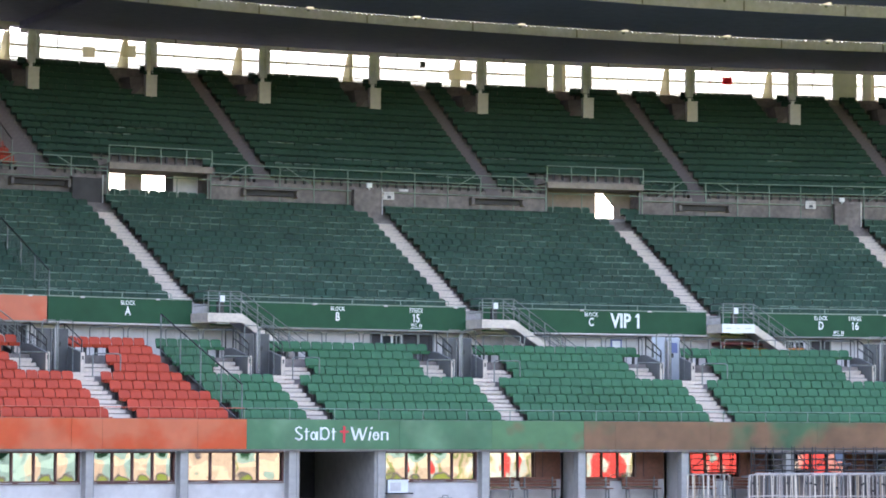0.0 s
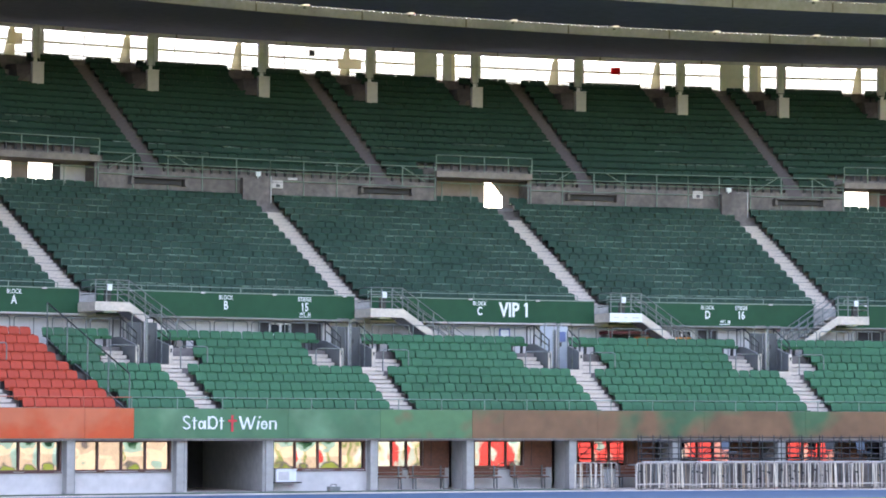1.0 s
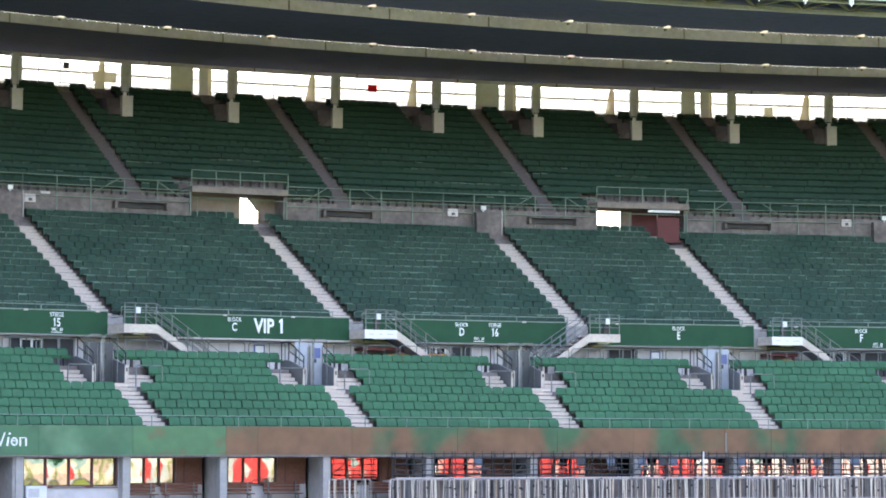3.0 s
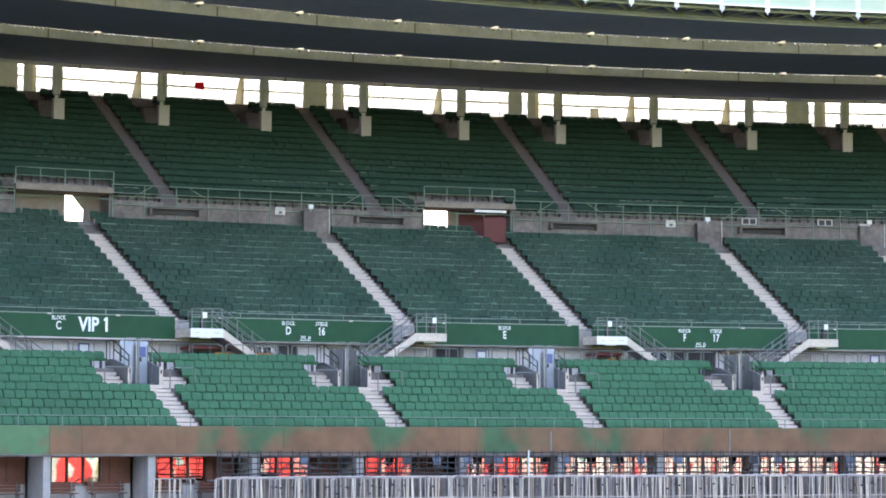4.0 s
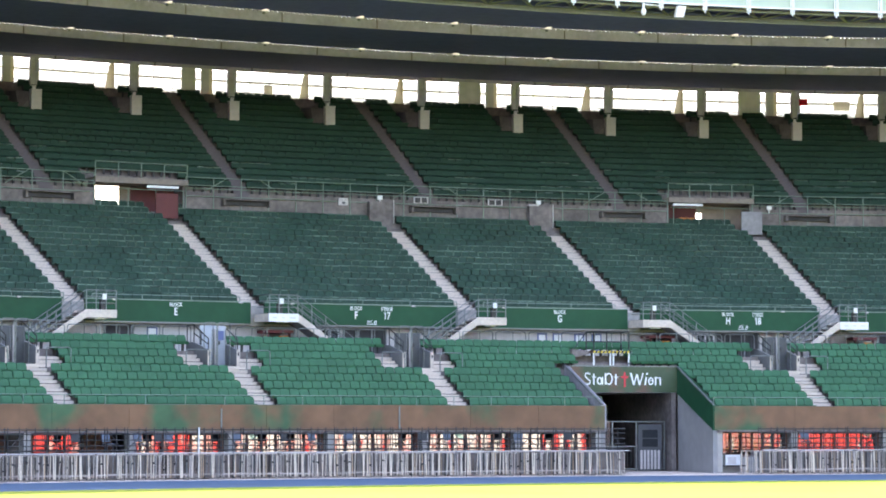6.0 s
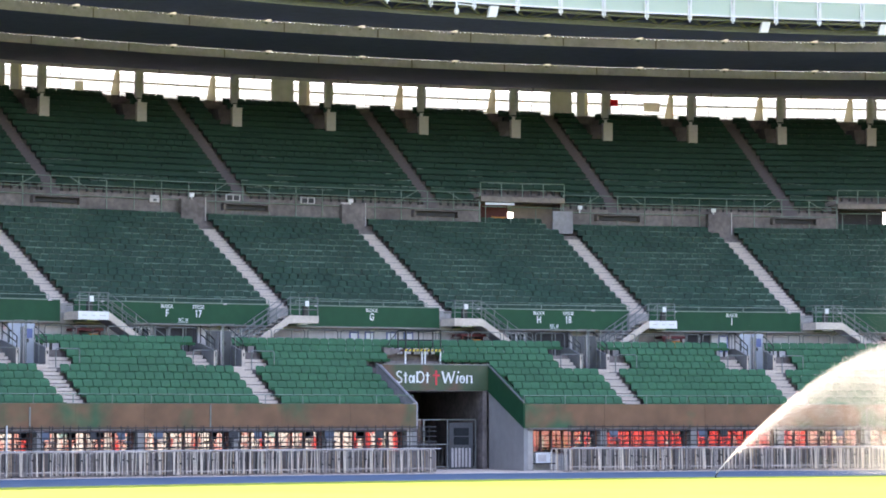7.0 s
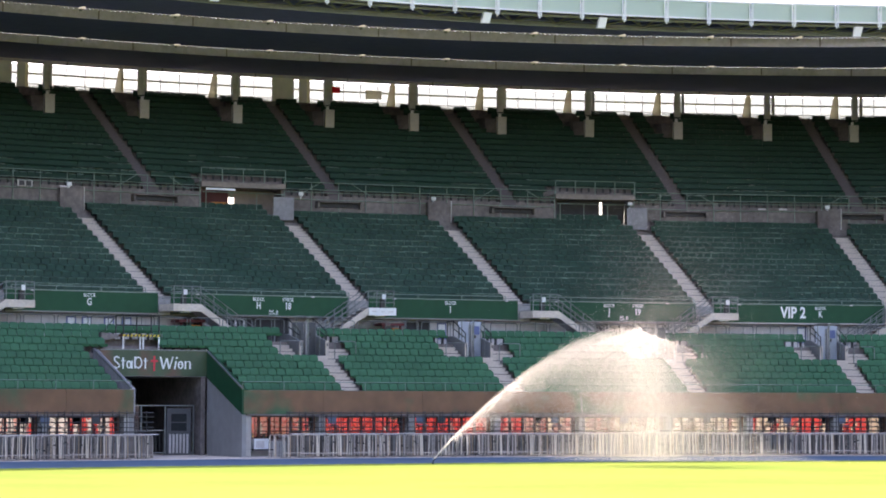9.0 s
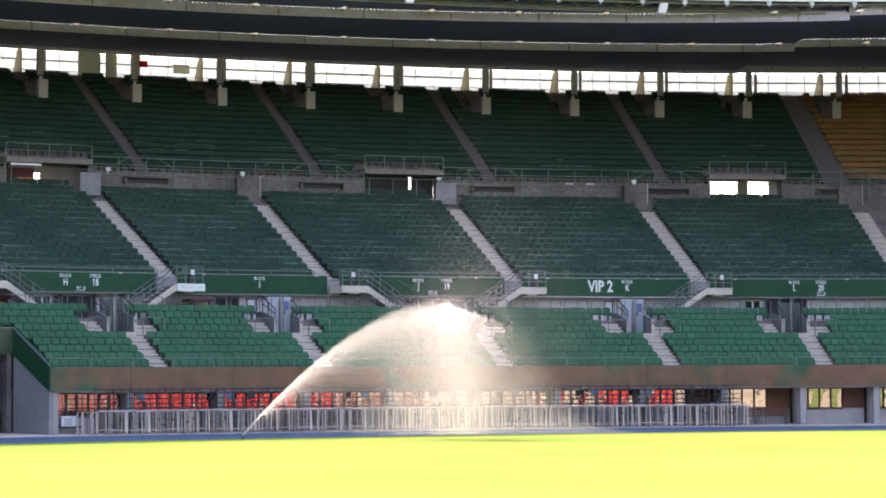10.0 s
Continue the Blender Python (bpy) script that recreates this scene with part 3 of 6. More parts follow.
seat_stuff("dusty_seat_rows", sorted(lit_lips), M_SHADESEAT, "short runs of green upper tier seats with lips painted as lit", LIP_SEAT, M_LITLIP)
seat_stuff("upper_green_seat_rows", [p for p in up3 if -18.9 < p[1] < YELLOW_3 and p not in lit_lips], M_SHADESEAT, "rows of green plastic seats darkened for the upper tier's shade")
seat_stuff("upper_yellow_seat_rows", [p for p in up3 if p[1] >= YELLOW_3], M_YELLOW, "rows of yellow plastic seats in the upper tier")
seat_stuff("upper_red_seat_rows", [p for p in up3 if p[1] <= -18.9], M_RED, "rows of orange-red plastic seats in the upper tier")

# ---------------------------------------------------------------- roof
ROOF_STEPS = ((S0, -16.6, 0.28), (-16.6, 79.3, 0.0), (79.3, S1, 0.26))      # the outer sectors lie a little higher
CORRUGATION = 0.19
RINGS = {                                    # the rings of the roof are not quite parallel to the front
    "outer": lambda s: 33.3,
    "mid": lambda s: 22.3 - 0.0014 * (s - 27) ** 2,
    "inner": lambda s: 13.6 - 0.0024 * (s - 26) ** 2 if s > 26 else 13.6 - 0.0019 * (s - 26) ** 2,
    "edge": lambda s: 6.9 - 0.0011 * (s - 45) ** 2,
}
for s0, s1, up in ROOF_STEPS:
    b = Build()
    b.ring(RINGS, [("mid", 0.18, 21.19 + up), ("outer", 0.3, 21.66 + up), ("outer", 0.3, 21.76 + up), ("mid", 0.18, 21.25 + up)], s0, s1)
    # unseen canopy past the rear windows, added to keep sun off their panes
    b.ring(RINGS, [("outer", 0.31, 21.68 + up), ("outer", 6.5, 22.9 + up), ("outer", 6.5, 23.0 + up), ("outer", 0.31, 21.76 + up)], s0, s1)
    b.ring(RINGS, [("inner", 0.18, 21.17 + up), ("mid", 0.3, 21.29 + up), ("mid", 0.3, 21.38 + up), ("inner", 0.18, 21.23 + up)], s0, s1)
    b.ring(RINGS, [("edge", 1.6, 21.46 + up), ("inner", 0.3, 21.365 + up), ("inner", 0.3, 21.43 + up), ("edge", 1.6, 21.54 + up)], s0, s1)
    tagged(part("ceiling", b, M_ROOF), "dark blue-grey profiled sheet under the stand roof, with an unseen rear canopy", "ceiling", kind="structure")
    for key, z, h in (("outer", 21.44, 0.2), ("mid", 20.82, 0.385), ("inner", 20.85, 0.43)):
        b = Build().ring(RINGS, [(key, 0.0, z + up), (key, 0.16, z + up), (key, 0.16, z + h + up), (key, 0.0, z + h + up)], s0, s1, 1.5)
        beam = solid("roof_beam", b, M_BEAM, "olive-grey painted ring beam under the roof", "beam", kind="structure")
        for q in BOXES:
            if s0 < q + 1.75 < s1:
                part("joint", Build().cbox(q + 1.72, q + 1.78, RINGS[key](q + 1.75) - 0.012, RINGS[key](q + 1.75), z + up, z + h + up), M_DARKCON, beam)
        b = Build()
        n = int((s1 - s0) / CORRUGATION)
        for k in range(n):
            s = s0 + (k + 0.5) * CORRUGATION
            b.box(-0.08, 0.08, 0.02, 0.14, 0, 0.085, at(s, RINGS[key](s), z + h + up))
        tagged(part("sheet_ends", b, M_BEAM, beam), kind="stuff")

# plates that close the steps between the roof sectors
for s in (-16.6, 79.3):
    b = Build()
    for r0, r1, z0, z1 in ((RINGS["edge"](s) + 1.6, RINGS["inner"](s), 21.42, 21.38), (RINGS["inner"](s), RINGS["mid"](s), 21.2, 21.32), (RINGS["mid"](s), RINGS["outer"](s) + 0.3, 21.22, 21.68)):
        b.hexa([Vector(bend(q, r, z + up)) for up in (0.0, 0.42) for q, r, z in ((s - 0.05, r0, z0), (s + 0.05, r0, z0), (s + 0.05, r1, z1), (s - 0.05, r1, z1))])
    tagged(part("trim", b, M_ROOF), "dark closing plate between two roof levels", "trim", kind="structure")

# floodlights sitting on the two inner beams
lens = Build()
lens.v += [(-0.3, -0.16, 0), (0.2, -0.16, 0), (0.24, -0.1, 0.17), (0.06, -0.1, 0.13), (-0.3, 0.1, 0), (0.2, 0.1, 0), (0.26, 0.1, 0.19), (0.06, 0.1, 0.15)]
lens.f += [(0, 1, 2, 3), (7, 6, 5, 4), (0, 4, 5, 1), (1, 5, 6, 2), (2, 6, 7, 3), (3, 7, 4, 0)]
bracket = Build().box(-0.05, 0.05, -0.05, 0.05, -0.1, 0.02)
first = None
for q in BOXES:
    for key, z, off in (("mid", 21.21, -0.6), ("inner", 21.27, -3.35)):
        m = spot(q + off, RINGS[key](q + off) - 0.1, z - 0.02)
        if first is None:
            first = thing("roof_lamp", m, "small white wedge lamp on a roof beam", "lamp", "roof lamps")
            part("housing", lens, M_WHITE, first)
            part("lens", Build().hexa([Vector(v) for v in ((-0.2, -0.175, 0.01), (0.16, -0.175, 0.01), (0.16, -0.165, 0.02), (-0.2, -0.165, 0.02), (0.07, -0.118, 0.12), (0.2, -0.118, 0.14), (0.2, -0.11, 0.15), (0.07, -0.11, 0.13))]), M_LAMPGLASS, first, "warm-white lamp glass, glow added for reflected daylight")
            part("bracket", bracket, M_STEEL, first)
        else:
            copy_thing(first, m)

# inner ring of the roof: pale panels before a steel truss
TRUSS = (-31.0, 91.0)

def chord(key, dr, z, rad):
    return Build().pipe([bend(s, RINGS[key](s) + dr, z) for s in np.arange(TRUSS[0], TRUSS[1] + 0.1, 2.0)], rad)


truss = solid("roof_truss", Build().ring(RINGS, [("edge", 1.6, 21.24), ("edge", 1.78, 21.24), ("edge", 1.78, 21.44), ("edge", 1.6, 21.44)], TRUSS[0], TRUSS[1]), M_TRUSS, "grey steel tube truss at the inner edge of the roof", "truss", kind="structure")
for dr, z, rad in ((1.4, 21.2, 0.04), (0.4, 21.55, 0.07), (1.0, 22.2, 0.07)):
    part("chord", chord("edge", dr, z, rad), M_TRUSS, truss)
b = Build()
s = TRUSS[0]
while s < TRUSS[1] - 2:
    e = RINGS["edge"](s)
    for p, q in (((s, e + 1.7, 21.4), (s + 1.06, e + 0.4, 21.55)), ((s + 1.06, e + 0.4, 21.55), (s + 2.12, e + 1.7, 21.4)), ((s, e + 1.7, 21.4), (s + 1.06, e + 1.0, 22.2)), ((s + 1.06, e + 1.0, 22.2), (s + 2.12, e + 1.7, 21.4)), ((s + 1.06, e + 0.4, 21.55), (s + 1.06, e + 1.0, 22.2))):
        b.tube(bend(*p), bend(*q), 0.04, 5)
    s += 2.12
tagged(part("diagonals", b, M_TRUSS, truss), kind="stuff")
deck = Build().ring(RINGS, [("edge", 0.12, 22.5), ("edge", 2.2, 22.42), ("edge", 2.2, 21.5), ("edge", 2.26, 21.5), ("edge", 2.26, 22.5), ("edge", 0.12, 22.58)], TRUSS[0], TRUSS[1], 2.0)
tagged(part("ceiling", deck, M_ROOF), "dark roof sheet over the edge truss", "ceiling", kind="structure")
edge = thing("roof_edge", Matrix.Identity(4), "pale mint translucent panels along the roof's inner edge", "roof edge", kind="structure")
s = -29.97
while s < 89:
    e = RINGS["edge"](s + 1.0)
    ob = part("panel", Build().cbox(s + 0.02, s + 2.04, e, e + 0.05, 21.72, 22.5, 2), M_MINT, edge)
    part("top_rail", Build().cbox(s + 0.02, s + 2.04, e - 0.05, e + 0.1, 22.5, 22.6, 2), M_WHITE, ob)
    part("bottom_rail", Build().cbox(s + 0.02, s + 2.04, e - 0.05, e + 0.1, 21.64, 21.72, 2), M_WHITE, ob)
    for x, z0, z1 in ((-0.08, 21.4, 22.5), (0.08, 21.4, 22.5), (0.0, 21.3, 22.2)):
        part("hanger", Build().box(x - 0.022, x + 0.022, -0.05, 0.0, z0 - 21.3, z1 - 21.3, at(s, e - 0.06, 21.3)), M_WHITE, ob)
    s += 2.06
for s, dr, z in ((38.9, 0.0, 21.25), (57.63, 0.3, 21.25), (52.0, 0.3, 21.2), (70.0, 0.3, 21.2)):
    fl = thing("floodlight", spot(s, RINGS["edge"](s) + dr, z), "white floodlight hung under the roof edge", "floodlight", "floodlights")
    part("housing", Build().hexa([Vector(v) for v in ((-0.22, 0, -0.2), (0.2, 0, -0.2), (0.2, 0.2, -0.2), (-0.22, 0.2, -0.2), (-0.12, -0.1, 0.3), (0.3, -0.1, 0.3), (0.3, 0.15, 0.3), (-0.12, 0.15, 0.3))]), M_WHITE, fl)
    part("yoke", Build().box(-0.05, 0.05, 0.0, 0.08, 0.3, 0.5), M_STEEL, fl)
fl = thing("loudspeaker", spot(37.2, RINGS["edge"](37.2), 21.2), "white round loudspeaker hung from a pole", "loudspeaker")
part("pole", Build().tube((0, 0, 0.1), (0, 0, 0.6), 0.05).tube((0, 0, 0.35), (0.9, 0, 0.32), 0.03), M_WHITE, fl)
ball = Build()
for k in range(5):
    z0, z1 = -0.15 + 0.06 * k, -0.15 + 0.06 * (k + 1)
    ball.tube((0, 0, z0), (0, 0, z1), 0.07 + 0.06 * math.sin(math.pi * (k + 0.5) / 5), 10)
part("horn", ball, M_WHITE, fl)

# ---------------------------------------------------------------- gallery windows at the rear of the upper tier
SOLID_BAYS = {4.28: 1.5, 17.05: 1.6, 25.56: 1.2, 38.33: 1.6, 51.09: 1.6, 8.54: 0.0}
for n, (q, nxt) in enumerate(zip(BOXES, BOXES[1:])):
    w = thing("window_%d" % (n + 1), spot(q, 33.35, 20.06), "rear gallery window with slim bars against white sky", "window", kind="structure")
    inv = w.matrix_basis.inverted()

    def piece(name, b, mat, label=""):
        ob = part(name, b, mat, w, label, inv)
        return ob

    z0, z1 = 20.06, 21.46
    for ds in ((0.02, 0.2),):
        piece("post", Build().cbox(q + 0.95, q + 1.07, 33.3, 33.45, z0, z1), M_COLUMN)
    mul = q + 0.985 * (nxt - q)
    piece("mullion", Build().cbox(mul - 0.04, mul + 0.04, 33.3, 33.42, z0, z1), M_YELLOWPOST, "yellowish post")
    cu = Build()
    cu.v += [bend(mul - 0.34, 33.26, z0), bend(mul + 0.06, 33.26, z0), bend(mul + 0.06, 33.29, z0), bend(mul - 0.34, 33.29, z0), bend(mul - 0.14, 33.26, z1), bend(mul + 0.06, 33.26, z1), bend(mul + 0.06, 33.29, z1), bend(mul - 0.14, 33.29, z1)]
    cu.f += [(3, 2, 1, 0), (4, 5, 6, 7), (0, 1, 5, 4), (1, 2, 6, 5), (2, 3, 7, 6), (3, 0, 4, 7)]
    piece("curtain", cu, M_CURTAIN, "gathered cream curtain")
    piece("bar", Build().cbox(q, nxt, 33.38, 33.41, z0 + 0.05, z0 + 0.1), M_GREYMETAL)
    piece("bar", Build().cbox(q, mul, 33.36, 33.38, z0 + 0.74, z0 + 0.8), M_YELLOWPOST, "yellowish rail")
    for z in (20.24, 20.84):
        piece("bar", Build().cbox(q, nxt, 33.38, 33.42, z, z + 0.055), M_GREYMETAL)
    for k in range(5):
        s, e = q + k * (nxt - q) / 5, q + (k + 1) * (nxt - q) / 5
        piece("pane", Build().cbox(s + 0.02, e - 0.02, 33.43, 33.436, z0 + 0.02, z1 - 0.1), M_DUSTY)
    for k in range(1, 5):
        s = q + k * (nxt - q) / 5
        piece("upright", Build().cbox(s - 0.018, s + 0.018, 33.38, 33.41, z0, z1), M_GREYMETAL)
    if q > 79 or q < -17:                # taller bays under the raised roof sectors
        piece("header", Build().cbox(q, nxt, 33.3, 33.44, 21.5, 21.9), M_BEAM)
    for key, width in SOLID_BAYS.items():
        if abs(nxt - key) < 0.4 and width:
            piece("panel", Build().cbox(nxt - width - 0.15, nxt - 0.75, 33.2, 33.3, z0, z1).cbox(nxt - 0.5, nxt - 0.16, 33.2, 33.3, z0, z1), M_PANEL, "beige sheet panel")
for s, z, w, h, mat, label in ((10.9, 20.72, 0.36, 0.36, M_REDSHEET, "small red square sign in the gallery"), (52.27, 20.72, 0.34, 0.36, M_REDSHEET, "small red square sign in the gallery"),
                               (-14.2, 20.45, 0.42, 0.5, M_CURTAIN, "pale cabinet hung before the gallery window"), (-12.75, 20.6, 0.5, 0.55, M_CURTAIN, "pale cabinet hung before the gallery window"),
                               (-1.5, 20.95, 0.2, 0.3, M_BLACKMETAL, "dark box in the gallery window"), (0.0, 20.4, 0.9, 0.5, M_CURTAIN, "pale panel in the gallery window"), (28.0, 20.15, 0.35, 0.55, M_CURTAIN, "pale cabinet before the gallery window"), (54.0, 20.45, 0.7, 0.5, M_CURTAIN, "pale cabinet before the gallery window")):
    solid("gallery_box", Build().cbox(s - w / 2, s + w / 2, 33.05, 33.2, z, z + h).cbox(s - 0.03, s + 0.03, 33.2, 33.36, z + h * 0.4, z + h * 0.6), mat, label, "cabinet", "gallery boxes")

# roof columns with pale casings at their feet
col = None
for q in BOXES:
    m = spot(q, 29.3, 18.15)
    if col is None:
        col = thing("roof_column", m, "grey roof column with a pale casing at its foot", "column", "roof columns")
        part("casing", Build().box(-0.27, 0.27, 0, 0.35, 0, 1.02), M_BOXES, col)
        part("casing_lid", Build().box(-0.29, 0.29, -0.02, 0.37, 1.02, 1.06), M_BOXES, col)
        part("shaft", Build().box(0.74, 1.02, 3.35, 3.65, 1.15, 3.29), M_COLUMN, col)
        part("rib", Build().box(0.70, 0.78, 3.27, 3.35, 1.15, 3.29), M_COLUMN, col)
        part("rib", Build().box(0.98, 1.06, 3.27, 3.35, 1.15, 3.29), M_COLUMN, col)
        part("foot_strut", Build().box(-0.1, 0.05, 0.35, 0.45, 0.9, 1.3), M_COLUMN, col)
        plinth = Build()
        plinth.v += [(-0.85, 0.35, 0.0), (0.2, 0.35, 0.0), (0.2, 3.9, 0.0), (-0.85, 3.9, 0.0), (-0.7, 1.3, 1.1), (0.2, 0.4, 1.0), (0.2, 3.9, 1.35), (-0.7, 3.9, 1.35)]
        plinth.f += [(3, 2, 1, 0), (4, 5, 6, 7), (0, 1, 5, 4), (1, 2, 6, 5), (2, 3, 7, 6), (3, 0, 4, 7)]
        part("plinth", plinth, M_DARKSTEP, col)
    else:
        copy_thing(col, m)


# ---------------------------------------------------------------- lettering
def letters(parent, text, m, height, squeeze=0.72, mat=None, weight=0.012, space=1.0):
    cu = bpy.data.curves.new("lettering", "FONT")
    cu.body, cu.size, cu.align_x, cu.align_y = text, height / 0.70, "CENTER", "CENTER"
    cu.space_character = space
    cu.offset, cu.extrude, cu.resolution_u = weight * height / 0.3, 0.006, 3
    tmp = new("lettering", cu)
    me = bpy.data.meshes.new_from_object(tmp.evaluated_get(bpy.context.evaluated_depsgraph_get()))
    bpy.data.objects.remove(tmp)
    me.transform(Matrix.Scale(UNIT, 4) @ Matrix.Rotation(radians(90), 4, "X") @ Matrix.Diagonal((squeeze, 1, 1, 1)))
    xs, zs = [v.co.x for v in me.vertices], [v.co.z for v in me.vertices]
    high = max(zs) - min(zs)
    if "1" in text:                      # a bold flag on the figure one
        edge = max(xs) if text.endswith("1") else min(xs) + 0.2 * high * squeeze / 0.72
        edge -= 0.13 * high
        q = [(edge + 0.02 * high, max(zs)), (edge + 0.02 * high, max(zs) - 0.24 * high), (edge - 0.15 * high, max(zs) - 0.26 * high), (edge - 0.15 * high, max(zs) - 0.13 * high)]
        flag = bmesh.new()
        flag.from_mesh(me)
        sides = [[flag.verts.new((x, y, z)) for x, z in q] for y in (-0.006, 0.006)]
        flag.faces.new(sides[0])
        flag.faces.new(sides[1][::-1])
        for i in range(4):
            flag.faces.new((sides[0][i], sides[1][i], sides[1][(i + 1) % 4], sides[0][(i + 1) % 4]))
        flag.to_mesh(me)
        flag.free()
    me.materials.clear()
    me.materials.append(mat or M_LETTER)
    ob = new("lettering", me)
    ob.matrix_basis = m
    ob.parent = parent
    return ob


def oval(b, x0, x1, z0, z1, t, m):
    """A flat oval ring of stroke t."""
    n, k = 12, len(b.v)
    for u in range(n):
        a = 2 * math.pi * u / n
        for y, e in ((0.0, 0.0), (-0.02, 0.0), (-0.02, t), (0.0, t)):
            b.v.append(tuple(m @ Vector(((x0 + x1) / 2 + ((x1 - x0) / 2 - e) * math.cos(a), y, (z0 + z1) / 2 + ((z1 - z0) / 2 - e) * math.sin(a)))))
    for u in range(n):
        p, q = k + 4 * u, k + 4 * ((u + 1) % n)
        b.f += [(p + i, p + (i + 1) % 4, q + (i + 1) % 4, q + i) for i in range(4)]
    return b


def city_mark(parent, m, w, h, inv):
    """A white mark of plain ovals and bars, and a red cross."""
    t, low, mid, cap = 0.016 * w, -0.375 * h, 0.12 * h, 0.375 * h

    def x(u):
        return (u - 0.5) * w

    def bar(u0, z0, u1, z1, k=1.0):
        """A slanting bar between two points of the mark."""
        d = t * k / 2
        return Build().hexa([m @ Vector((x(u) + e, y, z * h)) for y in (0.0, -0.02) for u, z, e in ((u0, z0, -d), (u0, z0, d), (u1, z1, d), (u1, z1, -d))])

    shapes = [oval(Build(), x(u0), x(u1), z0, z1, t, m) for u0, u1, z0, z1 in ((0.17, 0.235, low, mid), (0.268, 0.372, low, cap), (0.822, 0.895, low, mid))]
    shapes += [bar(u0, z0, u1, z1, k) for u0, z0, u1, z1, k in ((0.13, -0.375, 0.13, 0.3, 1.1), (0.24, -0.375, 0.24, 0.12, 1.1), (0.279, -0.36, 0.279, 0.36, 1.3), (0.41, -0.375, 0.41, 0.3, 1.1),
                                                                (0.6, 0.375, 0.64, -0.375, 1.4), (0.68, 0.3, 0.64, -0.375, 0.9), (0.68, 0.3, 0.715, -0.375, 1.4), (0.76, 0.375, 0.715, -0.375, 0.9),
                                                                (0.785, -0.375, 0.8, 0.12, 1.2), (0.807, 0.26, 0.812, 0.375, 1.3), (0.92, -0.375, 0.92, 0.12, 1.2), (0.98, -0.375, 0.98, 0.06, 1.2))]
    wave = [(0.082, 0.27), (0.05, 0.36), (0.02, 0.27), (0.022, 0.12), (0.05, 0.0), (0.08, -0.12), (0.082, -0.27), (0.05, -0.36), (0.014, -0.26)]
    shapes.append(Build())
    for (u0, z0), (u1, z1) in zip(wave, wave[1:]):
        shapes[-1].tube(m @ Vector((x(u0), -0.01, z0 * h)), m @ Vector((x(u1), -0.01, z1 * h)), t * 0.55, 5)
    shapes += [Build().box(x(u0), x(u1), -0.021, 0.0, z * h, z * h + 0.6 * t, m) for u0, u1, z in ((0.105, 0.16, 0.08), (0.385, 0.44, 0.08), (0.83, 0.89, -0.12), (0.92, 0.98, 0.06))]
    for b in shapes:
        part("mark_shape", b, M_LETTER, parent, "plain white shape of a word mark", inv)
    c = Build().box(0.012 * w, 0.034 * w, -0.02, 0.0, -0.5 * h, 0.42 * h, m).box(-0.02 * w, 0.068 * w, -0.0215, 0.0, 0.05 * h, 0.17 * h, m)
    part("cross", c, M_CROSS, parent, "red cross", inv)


# ---------------------------------------------------------------- front banners of the lower tier, panel by panel
def banner(s0, s1, mat, label):
    ob = solid("front_banner", Build().cbox(s0 + 0.004, s1 - 0.004, -0.07, -0.02, 1.88, 2.9), mat, label, "banner", "front banners")
    part("frame", Build().cbox(s0, s1, -0.02, 0.06, 1.86, 2.91), M_STEEL, ob)
    return ob


for s0, s1 in ((-32, -28), (-28, -24.4), (-24.4, -23.3), (-23.3, -19.85), (-19.85, -18.06)):
    banner(s0, s1, M_FASCIA_O, "orange-red banner panel on the lower tier front")
g1 = banner(-18.06, -12.3, M_FASCIA_G, "green banner panel with a white word mark")
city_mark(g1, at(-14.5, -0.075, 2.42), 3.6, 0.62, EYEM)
banner(-12.3, -8.75, M_FASCIA_G, "plain faded green banner panel")
banner(-8.75, -5.15, M_FASCIA_GB, "green and brown blotched banner panel")
stops = (-5.15, -3.9, -0.15, 4.15, 8.3, 11.5, 15.4, 17.35, 20.3, 23.2, 26.4, 29.5, 32.55)
for s0, s1 in zip(stops, stops[1:]):
    banner(s0, s1, M_FASCIA_B, "rust-brown banner panel blotched with green")
stops = (37.65, 41.4, 46.2, 50.3, 54.0, 58.5, 62.5, 66.9, 70.9, 74.9, 79.0, 83.0, 87.0, 92.0)
for s0, s1 in zip(stops, stops[1:]):
    banner(s0, s1, M_FASCIA_B, "rust-brown banner panel blotched with green")
for s, h in ((15.4, 0.8), (23.2, 0.9), (54.0, 0.8)):
    solid("banner_clamp", Build().cbox(s - 0.03, s + 0.03, -0.1, -0.07, 1.95, 1.95 + h), M_STEEL, "pale steel clamp over a banner joint", "clamp", "banner clamps")
b = Build().cbox(S0, TUNNEL[0], -0.1, 0.1, 1.8, 1.858).cbox(TUNNEL[1] + 0.19, S1, -0.1, 0.1, 1.8, 1.858)
solid("trim", b, M_DARKCON, "dark edge under the front banners", "trim", kind="structure")
b = Build().cbox(S0, TUNNEL[0], 0.07, 0.29, 1.86, 2.86).cbox(TUNNEL[1] + 0.19, S1, 0.07, 0.29, 1.86, 2.86)
solid("parapet", b, M_CONCRETE, "concrete parapet behind the front banners", "parapet", kind="structure")


# rails
def fence(name, runs, r, z, h, bars, every, mat, label, group, rad=0.022, category="railing"):
    for s0, s1 in runs:
        f = thing(name, spot(s0, r, z), label, category, group)
        inv = f.matrix_basis.inverted()
        n = max(1, round((s1 - s0) / every))
        post = Build().tube((0, 0, 0), (0, 0, h), rad).mesh("post", mat)
        for k in range(n + 1):
            part("post", post, None, f, m=inv @ spot(s0 + (s1 - s0) * k / n, r, z))
        for q in bars:
            part("rail", Build().ctube(s0, s1, r, z + h * q, rad), mat, f, m=inv)


